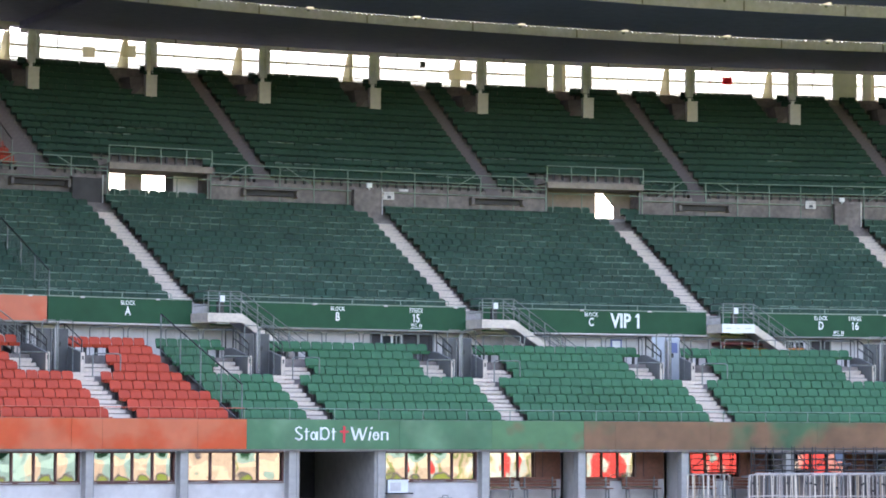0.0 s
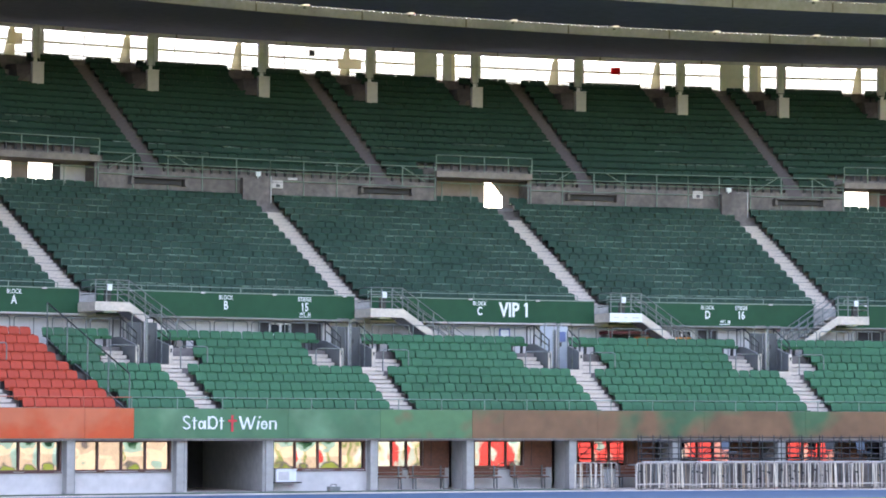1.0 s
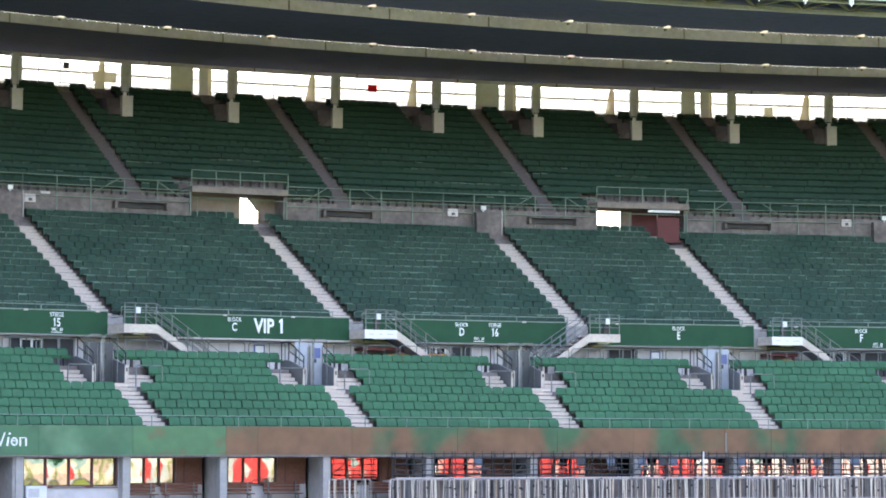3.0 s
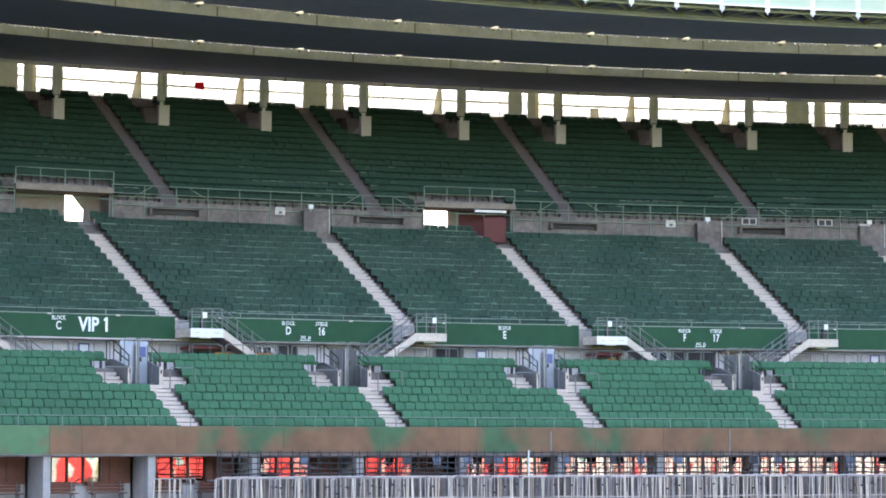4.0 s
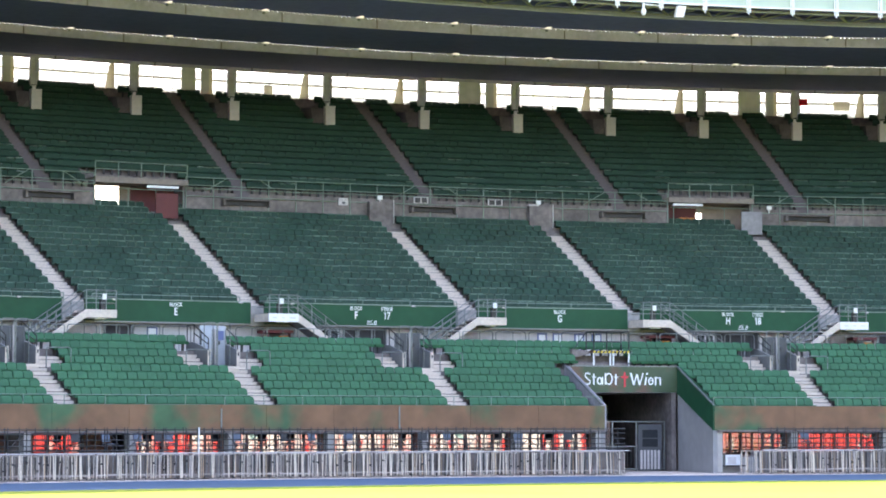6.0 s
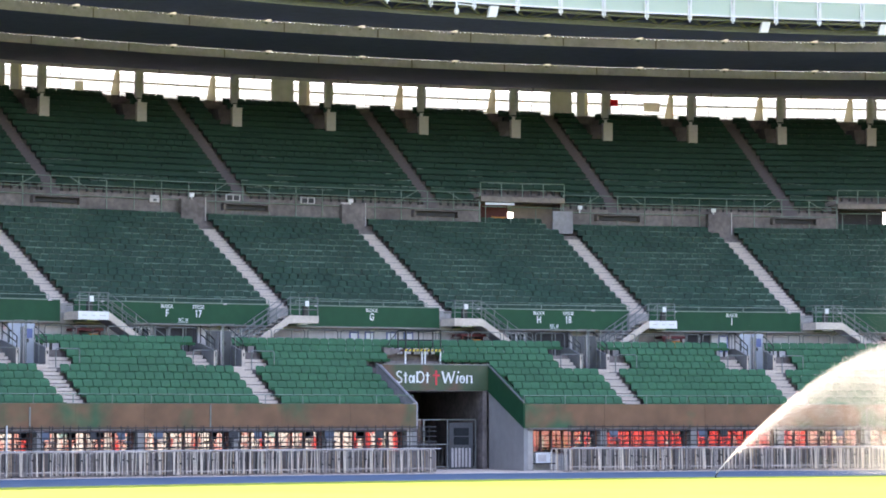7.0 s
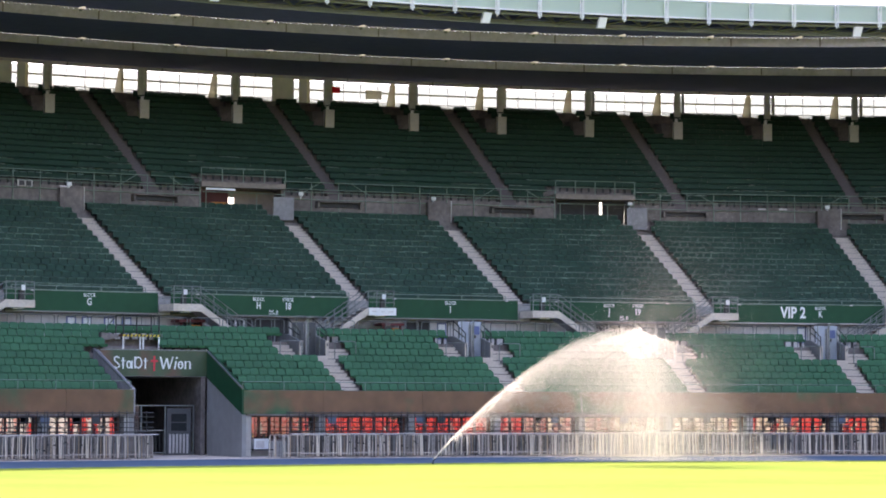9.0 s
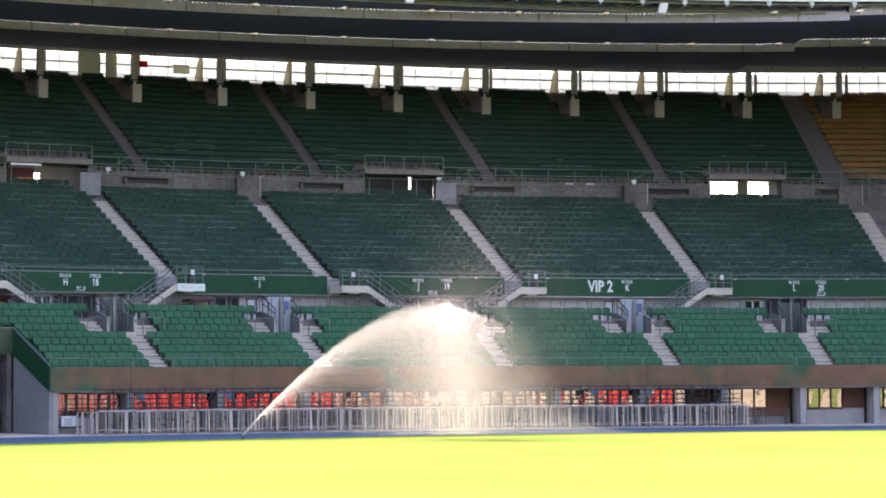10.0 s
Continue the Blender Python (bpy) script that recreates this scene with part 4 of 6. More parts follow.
def between(lo, hi, cuts, half, length=9.0):
    """Stretches between lo and hi without the cuts."""
    pts, s = [], lo
    for c0, c1 in sorted([(c - half, c + half) if not isinstance(c, tuple) else c for c in cuts]) + [(hi, hi)]:
        if c0 > hi:
            c0 = hi
        if c0 - s > 0.5:
            n = max(1, math.ceil((c0 - s) / length))
            pts += [(s + (c0 - s) * k / n, s + (c0 - s) * (k + 1) / n) for k in range(n)]
        s = max(s, c1)
    return pts


fence("front_rail", between(S0, RED_END, [], 0), 0.18, 2.86, 0.42, (1.0,), 1.75, M_ORANGERAIL, "thin orange-red rail along the tier front", "front rails", 0.018)
fence("front_rail", between(RED_END, TUNNEL[0] - 0.1, [], 0) + between(TUNNEL[1] + 0.1, S1, [], 0), 0.18, 2.86, 0.42, (1.0,), 1.75, M_GREENRAIL, "thin grey-green rail along the tier front", "front rails", 0.018)


def hoops(s0, s1, r, z, h, each, mat, label, group):
    """A row of inverted-U tube frames with rounded corners and a middle post."""
    n = max(1, round((s1 - s0) / each))
    w = (s1 - s0) / n
    for k in range(n):
        hp = thing("walkway_rail", spot(s0 + (k + 0.5) * w, r, z), label, "railing", group)
        e, c = w / 2 - 0.03, 0.09
        pts = [(-e, 0), (-e, h - c), (-e + c * 0.3, h - c * 0.3), (-e + c, h), (e - c, h), (e - c * 0.3, h - c * 0.3), (e, h - c), (e, 0)]
        b = Build()
        for p, q in zip(pts, pts[1:]):
            b.tube((p[0], 0, p[1]), (q[0], 0, q[1]), 0.022)
        part("frame", b, mat, hp)
        part("post", Build().tube((0.1, 0, 0), (0.1, 0, h), 0.018), mat, hp)


for s0, s1 in between(S0, S1, AISLES_1, 0.9, 8.0):
    hoops(s0, s1, 6.62, 5.05, 1.2, 1.45, M_STEEL, "grey tube hoop rail along the walkway", "walkway rails")
fence("upper_rail", between(S0, S1, [p[:2] for p in PORTALS], 0, 9.0), 20.8, 12.45, 1.69, (1.0, 0.77, 0.68, 0.455), 1.25, M_GREENRAIL, "grey-green rail before the upper tier", "upper rails", 0.026)
for p in PORTALS:
    fence("portal_rail", [p[:2]], 20.62, 13.95, 0.74, (1.0, 0.5), 1.0, M_GREENRAIL, "grey-green rail over a portal", "portal rails", 0.026)
# sloping braces of the upper rails beside the aisles
b = Build()
for a in AISLES_3:
    for d in (-1, 1):
        b.tube(bend(a + d * 0.75, 20.82, 14.12), bend(a + d * 1.7, 20.82, 13.45), 0.024)
solid("rail_braces", b, M_GREENRAIL, "sloping braces of the upper tier rails", "railing", kind="stuff")
# ledges at the foot of the upper aisles
for a in AISLES_3:
    lg = solid("stair_ledge", Build().cbox(a - 0.95, a + 1.15, 20.4, 20.89, 13.07, 13.12), M_DARKCON, "weathered concrete ledge with painted shade beneath at an aisle's foot", "ledge", "aisle ledges")
    # near-black box paints the shade of the recess below the ledge
    part("slot", Build().cbox(a - 0.82, a + 1.02, 20.72, 20.89, 12.84, 13.06), M_DARK, lg, "near-black box for the shade under the ledge")
    for d in (-0.95, 1.05):
        part("bracket", Build().cbox(a + d, a + d + 0.1, 20.45, 20.89, 12.78, 13.06), M_DARKCON, lg)

# ---------------------------------------------------------------- portals
# the dark fill paints the shade inside a portal
FILL = {"tan": M_TAN, "dark": M_DARK, "pale": M_WHITEWALL, "red": M_REDWALL}
for s0, s1, fill in PORTALS:
    po = thing("portal", spot(s0, 20.6, 12.4), "concrete portal box at the head of the middle tier", "portal", "portals")
    inv = po.matrix_basis.inverted()
    part("lintel", Build().cbox(s0, s1, 20.55, 22.4, 13.68, 13.95), M_TANCON, po, m=inv)
    part("jamb", Build().cbox(s0 + 0.01, s0 + 0.1, 20.92, 22.2, 12.4, 13.68), M_DARKCON, po, m=inv)
    part("jamb", Build().cbox(s1 - 0.1, s1 - 0.01, 20.92, 22.2, 12.4, 13.68), M_DARKCON, po, m=inv)
    for a0, a1, kind in fill:
        if kind == "low":                # open only near the floor
            part("back_wall", Build().cbox(a0, a1, 22.2, 22.35, 13.3, 13.69), M_TAN, po, "tan back wall", inv)
        elif kind != "open":
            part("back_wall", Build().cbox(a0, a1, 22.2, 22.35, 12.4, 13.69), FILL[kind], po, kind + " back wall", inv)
    if s0 in (17.21, 42.85):
        u0, u1 = (0.55, 0.9) if s0 == 17.21 else (0.05, 0.4)
        part("strip_light", Build().cbox(s0 + u0 * (s1 - s0), s0 + u1 * (s1 - s0), 20.5, 20.54, 13.5, 13.62), M_WHITE, po, "pale strip light", inv)
    for u in (0.05, 0.35, 0.65, 0.95):
        part("rail_post", Build().tube(bend(s0 + u * (s1 - s0), 20.5, 12.4), bend(s0 + u * (s1 - s0), 20.5, 13.4), 0.022), M_GREENRAIL, po, m=inv)
    part("rail", Build().ctube(s0 + 0.05, s1 - 0.05, 20.5, 13.4, 0.022), M_GREENRAIL, po, m=inv)
    if s0 == 0.38:                       # the underside of a flight cuts the opening slantwise
        soffit = Build()
        for r in (22.1, 22.19):
            soffit.v += [bend(3.0, r, 13.69), bend(3.52, r, 13.69), bend(3.52, r, 12.95)]
        soffit.f += [(0, 1, 2), (5, 4, 3), (0, 3, 4, 1), (1, 4, 5, 2), (2, 5, 3, 0)]
        part("flight_soffit", soffit, M_TAN, po, m=inv)
    if s0 == 42.85:
        for u in (43.75, 44.1):
            part("crate", Build().cbox(u, u + 0.3, 21.9, 22.15, 12.4, 13.0), M_ORANGE, po, "orange crate", inv)
for a in AISLES_2:
    if not any(p[0] - 0.2 < a < p[1] + 0.2 for p in PORTALS):
        # at -17.0 a near-black block stands in for a shaded recess
        bl = solid("gate_block", Build().cbox(a - 0.7, a + 0.4, 20.42, 20.85, 12.0, 13.22), M_DARKCON if a != -17.0 else M_DARK, "grey blocked gate at an aisle's head, near-black for one shaded recess", "gate", "aisle gates")
        part("cap", Build().cbox(a - 0.72, a + 0.42, 20.4, 20.85, 13.22, 13.26), M_DARKCON, bl)
        part("post", Build().tube(bend(a + 0.36, 20.36, 12.17), bend(a + 0.36, 20.36, 13.35), 0.03), M_PLATE, bl, "pale post")
    else:
        fill = M_REDWALL if 19 < a < 21 else M_GREYCON
        if a > 4:
            solid("sheet_gate", Build().cbox(a - 0.6, a + 0.35, 19.9, 20.0, 12.0, 13.2), fill, "painted sheet gate at the head of an aisle", "gate", "aisle gates")
for s in (-6.61, 12.38, 29.68, 36.87, 47.49, 53.73, 63.0, 72.2):
    solid("white_box", Build().cbox(s - 0.1, s + 0.1, 20.6, 20.72, 13.38, 13.58).cbox(s - 0.02, s + 0.02, 20.66, 20.7, 13.2, 13.38), M_WHITE, "small white box on a post at the concourse", "box", "concourse boxes")
for s, z in ((-5.84, 12.88), (11.11, 13.04), (28.05, 13.04), (36.66, 13.04)):
    sg = solid("notice_plate", Build().cbox(s - 0.21, s + 0.21, 20.7, 20.75, z, z + 0.25).cbox(s - 0.2, s + 0.2, 20.7, 20.75, z + 0.27, z + 0.36), M_PLATE, "pale notice plate on the concrete edge", "sign", "notice plates")
    part("mark", Build().cbox(s - 0.06, s + 0.08, 20.69, 20.7, z + 0.05, z + 0.18), M_DARKDOOR, sg, "dark symbol")
for s in (-5.26, 69.2, 70.17):
    solid("notice_strip", Build().cbox(s - 0.18, s + 0.18, 20.7, 20.75, 13.28, 13.38), M_PLATE, "pale narrow notice strip on the concrete edge", "sign", "notice strips")
for s in (31.54, 34.92):
    wd = solid("hatch_window", Build().cbox(s - 0.33, s + 0.33, 20.7, 20.76, 13.27, 13.58), M_PLATE, "pale-framed double hatch window in the concrete edge", "window", "hatch windows")
    for d in (-0.15, 0.15):
        part("pane", Build().cbox(s + d - 0.12, s + d + 0.12, 20.685, 20.7, 13.3, 13.55), M_DARK, wd)

# ---------------------------------------------------------------- green parapet boards of the middle tier with their block names
BOARDS = ((-32.0, -22.1, "o"), (-22.06, -16.9, "A"), (-16.25, -6.55, "B"), (-5.9, 2.98, "C"), (3.6, 12.0, "D"), (12.95, 20.0, "E"), (20.6, 29.2, "F"), (30.1, 37.0, "G"),
          (37.6, 45.9, "H"), (46.9, 54.05, "I"), (54.7, 62.7, "J"), (63.6, 71.8, "K"), (72.8, 81.8, "L"), (82.8, 91.9, ""))
WORDS = {
    "A": (("A", -19.23, ""),), "B": (("B", -11.48, ""), ("15", -8.48, "STIEGE")), "C": (("C", -1.62, ""), ("VIP 1", -0.22, "-")),
    "D": (("D", 7.61, ""), ("16", 8.99, "STIEGE")), "E": (("E", 16.77, ""),), "F": (("F", 24.64, ""), ("17", 26.02, "STIEGE")), "G": (("G", 33.87, ""),),
    "H": (("H", 41.66, ""), ("18", 43.04, "STIEGE")), "I": (("I", 50.79, ""),), "J": (("J", 58.49, ""), ("19", 59.87, "STIEGE")),
    "K": (("VIP 2", 67.41, "-"), ("K", 68.72, "")), "L": (("L", 76.87, ""), ("20", 78.15, "STIEGE")),
}
WC = {"B": -8.48, "D": 8.31, "F": 25.33, "H": 42.35, "J": 59.18, "L": 78.15}
for s0, s1, name in BOARDS:
    mat = M_FASCIA_O if name == "o" else M_BOARD
    label = "orange-red parapet board of the middle tier" if name == "o" else "dark green parapet board with white block lettering" if name else "plain dark green parapet board"
    bd = solid("parapet_board", Build().cbox(s0, s1, 8.5, 8.6, 6.5, 7.42), mat, label, "board", "parapet boards")
    part("cap", Build().cbox(s0, s1, 8.47, 8.66, 7.42, 7.46), M_GREENRAIL, bd)
    part("bottom_edge", Build().cbox(s0, s1, 8.47, 8.66, 6.45, 6.5), M_WHITEWALL if name in "ACK" else M_STEEL, bd)
    s = s0 + 1.2
    while s < s1 - 0.4:
        if all(abs(s - w[1]) > 0.35 for w in WORDS.get(name, ())):
            part("board_lamp", Build().cbox(s - 0.07, s + 0.07, 8.42, 8.5, 7.39, 7.45), M_PLATE, bd)
        s += 2.7
    for text, s, head in WORDS.get(name, ()):
        if head == "-":
            letters(bd, text, spot(s, 8.49, 7.0), 0.56, 0.78)
        else:
            letters(bd, text, spot(s, 8.49, 6.945), 0.325, 0.7, weight=0.008)
            letters(bd, head or "BLOCK", spot(s, 8.49, 7.258), 0.165, 0.72, weight=0.005, space=1.1)
    if name in WC:
        letters(bd, "WC", spot(WC[name] - 0.08, 8.49, 6.68), 0.13, 0.75, weight=0.005, space=1.1)
        part("arrow_bar", Build().cbox(WC[name] - 0.22, WC[name] + 0.22, 8.485, 8.499, 6.56, 6.585), M_LETTER, bd)
        part("icon_bar", Build().cbox(WC[name] + 0.13, WC[name] + 0.16, 8.485, 8.499, 6.62, 6.74), M_LETTER, bd)
        part("icon_bar", Build().cbox(WC[name] + 0.19, WC[name] + 0.22, 8.485, 8.499, 6.62, 6.74), M_LETTER, bd)
b = Build().cbox(S0, S1, 8.61, 8.79, 6.41, 7.3)
solid("parapet_middle", b, M_CONCRETE, "concrete parapet behind the green boards", "parapet", kind="structure")
b = Build().cbox(S0, S1, 8.8, 12.0, 6.42, 6.7)
solid("ceiling_walkway", b, M_GREYCON, "concrete ceiling over the walkway", "ceiling", kind="structure")
fence("tier_rail", between(S0, S1, AISLES_2, 0.6, 10.0), 8.72, 7.3, 0.36, (1.0,), 1.9, M_GREENRAIL, "thin rail over the green boards", "tier rails", 0.02)


# ---------------------------------------------------------------- stairs down from the middle tier to the walkway
def access_stair(side, sign):
    st = thing("access_stair", Matrix.Identity(4), "pale concrete stair with tube railings down to the walkway", "stair", "access stairs")
    k = side
    back = -0.15 if k > 0 else 0.3
    q = [(0.05, -1.3), (1.42, -1.3), (1.42, -0.02), (back, -0.02)]
    part("landing", Build().hexa([Vector((x * k, y, z)) for z in (1.52, 1.86) for x, y in q]), M_STEP, st)
    e0, e1 = 1.42 * k, 3.85 * k
    for y in (-1.3, -0.2):
        fl = Build()
        fl.v += [(e0, y, 1.52), (e1 - 0.1 * k, y, 0.0), (e1 + 0.3 * k, y, 0.0), (e0, y, 1.86), (e0, y + 0.12, 1.52), (e1 - 0.1 * k, y + 0.12, 0.0), (e1 + 0.3 * k, y + 0.12, 0.0), (e0, y + 0.12, 1.86)]
        fl.f += [(0, 1, 2, 3), (7, 6, 5, 4), (0, 4, 5, 1), (1, 5, 6, 2), (2, 6, 7, 3), (3, 7, 4, 0)]
        part("stringer", fl, M_STEP, st)
    so = Build()
    so.v += [(e0, -1.18, 1.5), (e1 - 0.1 * k, -1.18, 0.0), (e1 - 0.1 * k, -0.2, 0.0), (e0, -0.2, 1.5), (e0, -1.18, 1.6), (e1, -1.18, 0.02), (e1, -0.2, 0.02), (e0, -0.2, 1.6)]
    so.f += [(3, 2, 1, 0), (4, 5, 6, 7), (0, 1, 5, 4), (1, 2, 6, 5), (2, 3, 7, 6), (3, 0, 4, 7)]
    part("soffit", so, M_GREYCON, st)
    tread = Build().box(-0.14, 0.14, -1.18, -0.2, -0.05, 0.0).mesh("tread", M_CONCRETE)
    for i in range(10):
        f = (i + 0.5) / 10.5
        part("tread", tread, None, st, m=shift(e0 + (e1 + 0.25 * k - e0) * f, 0, 1.83 * (1 - f)))
    # railings
    post = Build().tube((0, 0, 0), (0, 0, 0.82), 0.024).mesh("post", M_STEEL)
    for x in (0.08, 0.52, 0.96, 1.4):
        part("post", post, None, st, m=shift(x * k, -1.25, 1.86))
    for h in (0.82, 0.55, 0.28):
        part("rail", Build().tube((0.08 * k, -1.25, 1.86 + h), (1.4 * k, -1.25, 1.86 + h), 0.02), M_STEEL, st)
        part("rail", Build().tube((0.08 * k, -1.25, 1.86 + h), (-0.12 * k if k > 0 else 0.06 * k, -0.3, 1.86 + h), 0.02), M_STEEL, st)
        for y in (-1.25, -0.15):
            part("rail", Build().tube((1.4 * k, y, 1.86 + h), (4.05 * k, y, 0.06 + h), 0.02), M_STEEL, st)
    for y in (-1.25, -0.15):
        for f in (0.25, 0.5, 0.75, 1.0):
            part("post", post, None, st, m=shift((1.4 + 2.65 * f) * k, y, 1.86 - 1.8 * f))
    # litter bin with a white notice at the landing
    part("notice", Build().box(0.62 * k - 0.09, 0.62 * k + 0.09, -1.33, -1.3, 2.28, 2.52), M_WHITE, st, "white notice")
    part("bin", Build().box(0.62 * k - 0.1, 0.62 * k + 0.1, -1.2, -0.95, 1.86, 2.3), M_BLACKMETAL, st, "dark bin")
    part("lamp", Build().box(0.75 * k - 0.25, 0.75 * k + 0.25, -1.1, -0.95, 1.46, 1.52), M_WHITE, st, "white tube lamp")
    if sign:
        sg = part("sign", Build().box(0.0 if k > 0 else -1.4, 1.4 if k > 0 else 0.0, -1.36, -1.32, 1.5, 1.86), M_WHITE, st, "white sign board")
        c = 0.7 * k
        for d, w in ((-0.42, 0.22), (0.0, 0.16), (0.42, 0.28)):
            part("text_bar", Build().box(c + d - w / 2, c + d + w / 2, -1.365, -1.361, 1.66, 1.7), M_PLATE, sg)
    return st


KINDS = {}
for a, side, sign in ((-17.1, 1, 0), (-6.7, 1, 0), (2.85, 1, 1), (12.65, -1, 0), (20.0, 1, 1), (29.8, -1, 0), (36.9, 1, 0), (46.5, -1, 1), (54.0, 1, 0), (63.2, -1, 0), (72.35, -1, 0), (82.3, 1, 0), (-27.0, 1, 0)):
    m = spot(a + (0.28 if side > 0 else 1.2), 8.48, 5.05)
    if (side, sign) not in KINDS:
        KINDS[side, sign] = access_stair(side, sign)
        KINDS[side, sign].matrix_basis = m
    else:
        copy_thing(KINDS[side, sign], m)

# ---------------------------------------------------------------- mouths of the lower tier gangways
def gangway(light):
    g = thing("gangway_mouth", Matrix.Identity(4), "dark grey gangway mouth with tube gates and black handrails" if not light else "grey gangway mouth with pale blue-grey double doors", "gangway", "gangway mouths")
    for k in (-1, 1):
        x0, x1 = sorted((0.6 * k, 0.7 * k))
        w = Build()
        w.v += [(x0, 0, 0), (x1, 0, 0), (x1, 2.5, 0), (x0, 2.5, 0), (x0, 0, 0.66), (x1, 0, 0.66), (x1, 1.7, 1.02), (x0, 1.7, 1.02), (x1, 2.5, 1.02), (x0, 2.5, 1.02)]
        w.f += [(3, 2, 1, 0), (0, 1, 5, 4), (4, 5, 6, 7), (7, 6, 8, 9), (9, 8, 2, 3), (0, 4, 7, 9, 3), (1, 2, 8, 6, 5)]
        part("side_wall", w, M_GREYMETAL, g)
        part("wall_end", Build().box(x0 - 0.02, x1 + 0.02, -0.06, 0, -0.02, 0.68), M_STEP, g)
        part("hinge_plate", Build().box(x0 + 0.02, x1 - 0.02, -0.075, -0.06, 0.42, 0.56), M_BLACKMETAL, g)
        hr = Build()
        xm = 0.65 * k
        for p, q in (((xm, 0.05, 0.66), (xm, 0.05, 1.12)), ((xm, 0.05, 1.12), (xm, 1.7, 1.75)), ((xm, 1.7, 1.75), (xm, 1.7, 1.02)), ((xm, 0.9, 0.9), (xm, 0.9, 1.45)), ((xm, 1.7, 1.75), (xm, 2.5, 1.75)), ((xm, 2.5, 1.75), (xm, 2.5, 1.02)), ((xm, 0.1, 0.9), (xm, 1.7, 1.4))):
            hr.tube(p, q, 0.024)
        part("handrail", hr, M_BLACKMETAL, g)
        gu = Build()
        foot = Vector(((0.95 if k > 0 else 0.7) * k, -0.25, -0.25))
        for p, q in (((0, 0, 0), (0, 0, 0.84)), ((0, 0, 0.84), (0.06 * k, 0, 0.9)), ((0.06 * k, 0, 0.9), (0.99 * k, 0, 0.9)), ((0.99 * k, 0, 0.9), (1.05 * k, 0, 0.84)), ((1.05 * k, 0, 0.84), (1.05 * k, 0, 0))):
            gu.tube(Vector(p) + foot, Vector(q) + foot, 0.024)
        part("guard_rail", gu, M_STEEL, g)
        x0, x1 = sorted((0.02 * k, 0.59 * k))
        d = part("gate_leaf", Build().box(x0, x1, 1.2, 1.26, 0.02, 1.55 if not light else 1.72), M_PALEDOOR if light else M_DARKDOOR, g)
        part("leaf_rim", Build().box(x0, x0 + 0.03, 1.18, 1.2, 0.02, 1.55).box(x1 - 0.03, x1, 1.18, 1.2, 0.02, 1.55), M_STEEL if light else M_GREYMETAL, d)
        hoop = [(x0 + 0.01, 0.02), (x0 + 0.01, 1.74), (x0 + 0.08, 1.82), (x1 - 0.08, 1.82), (x1 - 0.01, 1.74), (x1 - 0.01, 0.02)]
        gh = Build()
        for p, q in zip(hoop, hoop[1:]):
            gh.tube((p[0], 0.72, p[1]), (q[0], 0.72, q[1]), 0.022)
        part("gate_hoop", gh, M_STEEL, g)
    part("door_edge", Build().box(0.06, 0.15, 1.1, 1.18, 0.02, 1.6), M_PLATE, g, "pale door edge")
    part("latch", Build().box(0.04, 0.12, 0.68, 0.72, 0.9, 1.06), M_BLACKMETAL, g)
    part("floor_plate", Build().box(-0.6, 0.6, 0.0, 2.5, -0.08, 0.02).box(0.6, 0.75, 0.0, 0.3, -0.04, 0.01), M_DARK, g)
    if light:
        part("notice", Build().box(0.2, 0.47, 1.14, 1.16, 1.1, 1.5), M_BLUEPOSTER, g, "blue-printed paper notice")
    return g


light, plain = None, None
for a in AISLES_1:
    m = spot(a + MOUTH + SKEW.get(a, 0), 4.42, 4.55)
    if a in (0.72, 51.1, 68.5, 17.7):
        if light is None:
            light = gangway(True)
            light.matrix_basis = m
        else:
            copy_thing(light, m)
    elif plain is None:
        plain = gangway(False)
        plain.matrix_basis = m
    else:
        copy_thing(plain, m)

# ---------------------------------------------------------------- along the walkway wall
# doorways are near-black sheets on the wall, painting the shade of openings
for s0, s1 in ((-25.2, -22.6), (-10.0, -7.6), (7.4, 8.2), (14.0, 15.2), (24.3, 26.2), (41.3, 43.3), (48.8, 50.0), (58.0, 60.0), (75.6, 77.6), (38.4, 39.2)):
    dk = solid("wall_opening", Build().cbox(s0, s1, 9.14, 9.18, 5.06, 6.38), M_DARK, "dark sheet for the shade of a doorway in the walkway wall", "doorway", "walkway doorways")
    n = max(2, round((s1 - s0) / 0.6))
    for k in range(n + 1):
        s = s0 + (s1 - s0) * k / n
        part("post", Build().cbox(s - 0.025, s + 0.025, 9.08, 9.14, 5.06, 6.38), M_STEEL, dk)
    part("lintel", Build().cbox(s0 - 0.1, s1 + 0.1, 9.05, 9.14, 6.38, 6.42), M_GREYCON, dk)
for s in (-9.2, 6.75, 23.7, 40.8, 75.0):
    wd = solid("small_window", Build().cbox(s - 0.42, s + 0.42, 9.1, 9.16, 5.85, 6.35), M_WHITE, "white-framed small window in the walkway wall", "window", "small windows")
    for d in (-0.2, 0.2):
        part("pane", Build().cbox(s + d - 0.15, s + d + 0.15, 9.08, 9.1, 5.92, 6.28), M_DARKGLASS, wd)
for s in (33.3, 34.0, 35.0, 35.8, -0.4, 16.0, 50.6, 68.0):
    po = solid("poster", Build().cbox(s - 0.22, s + 0.22, 9.15, 9.18, 5.5, 6.3), M_BLUEPOSTER, "blue-edged white poster on the walkway wall", "poster", "wall posters")
    part("sheet", Build().cbox(s - 0.16, s + 0.16, 9.13, 9.15, 5.56, 6.24), M_WHITE, po)
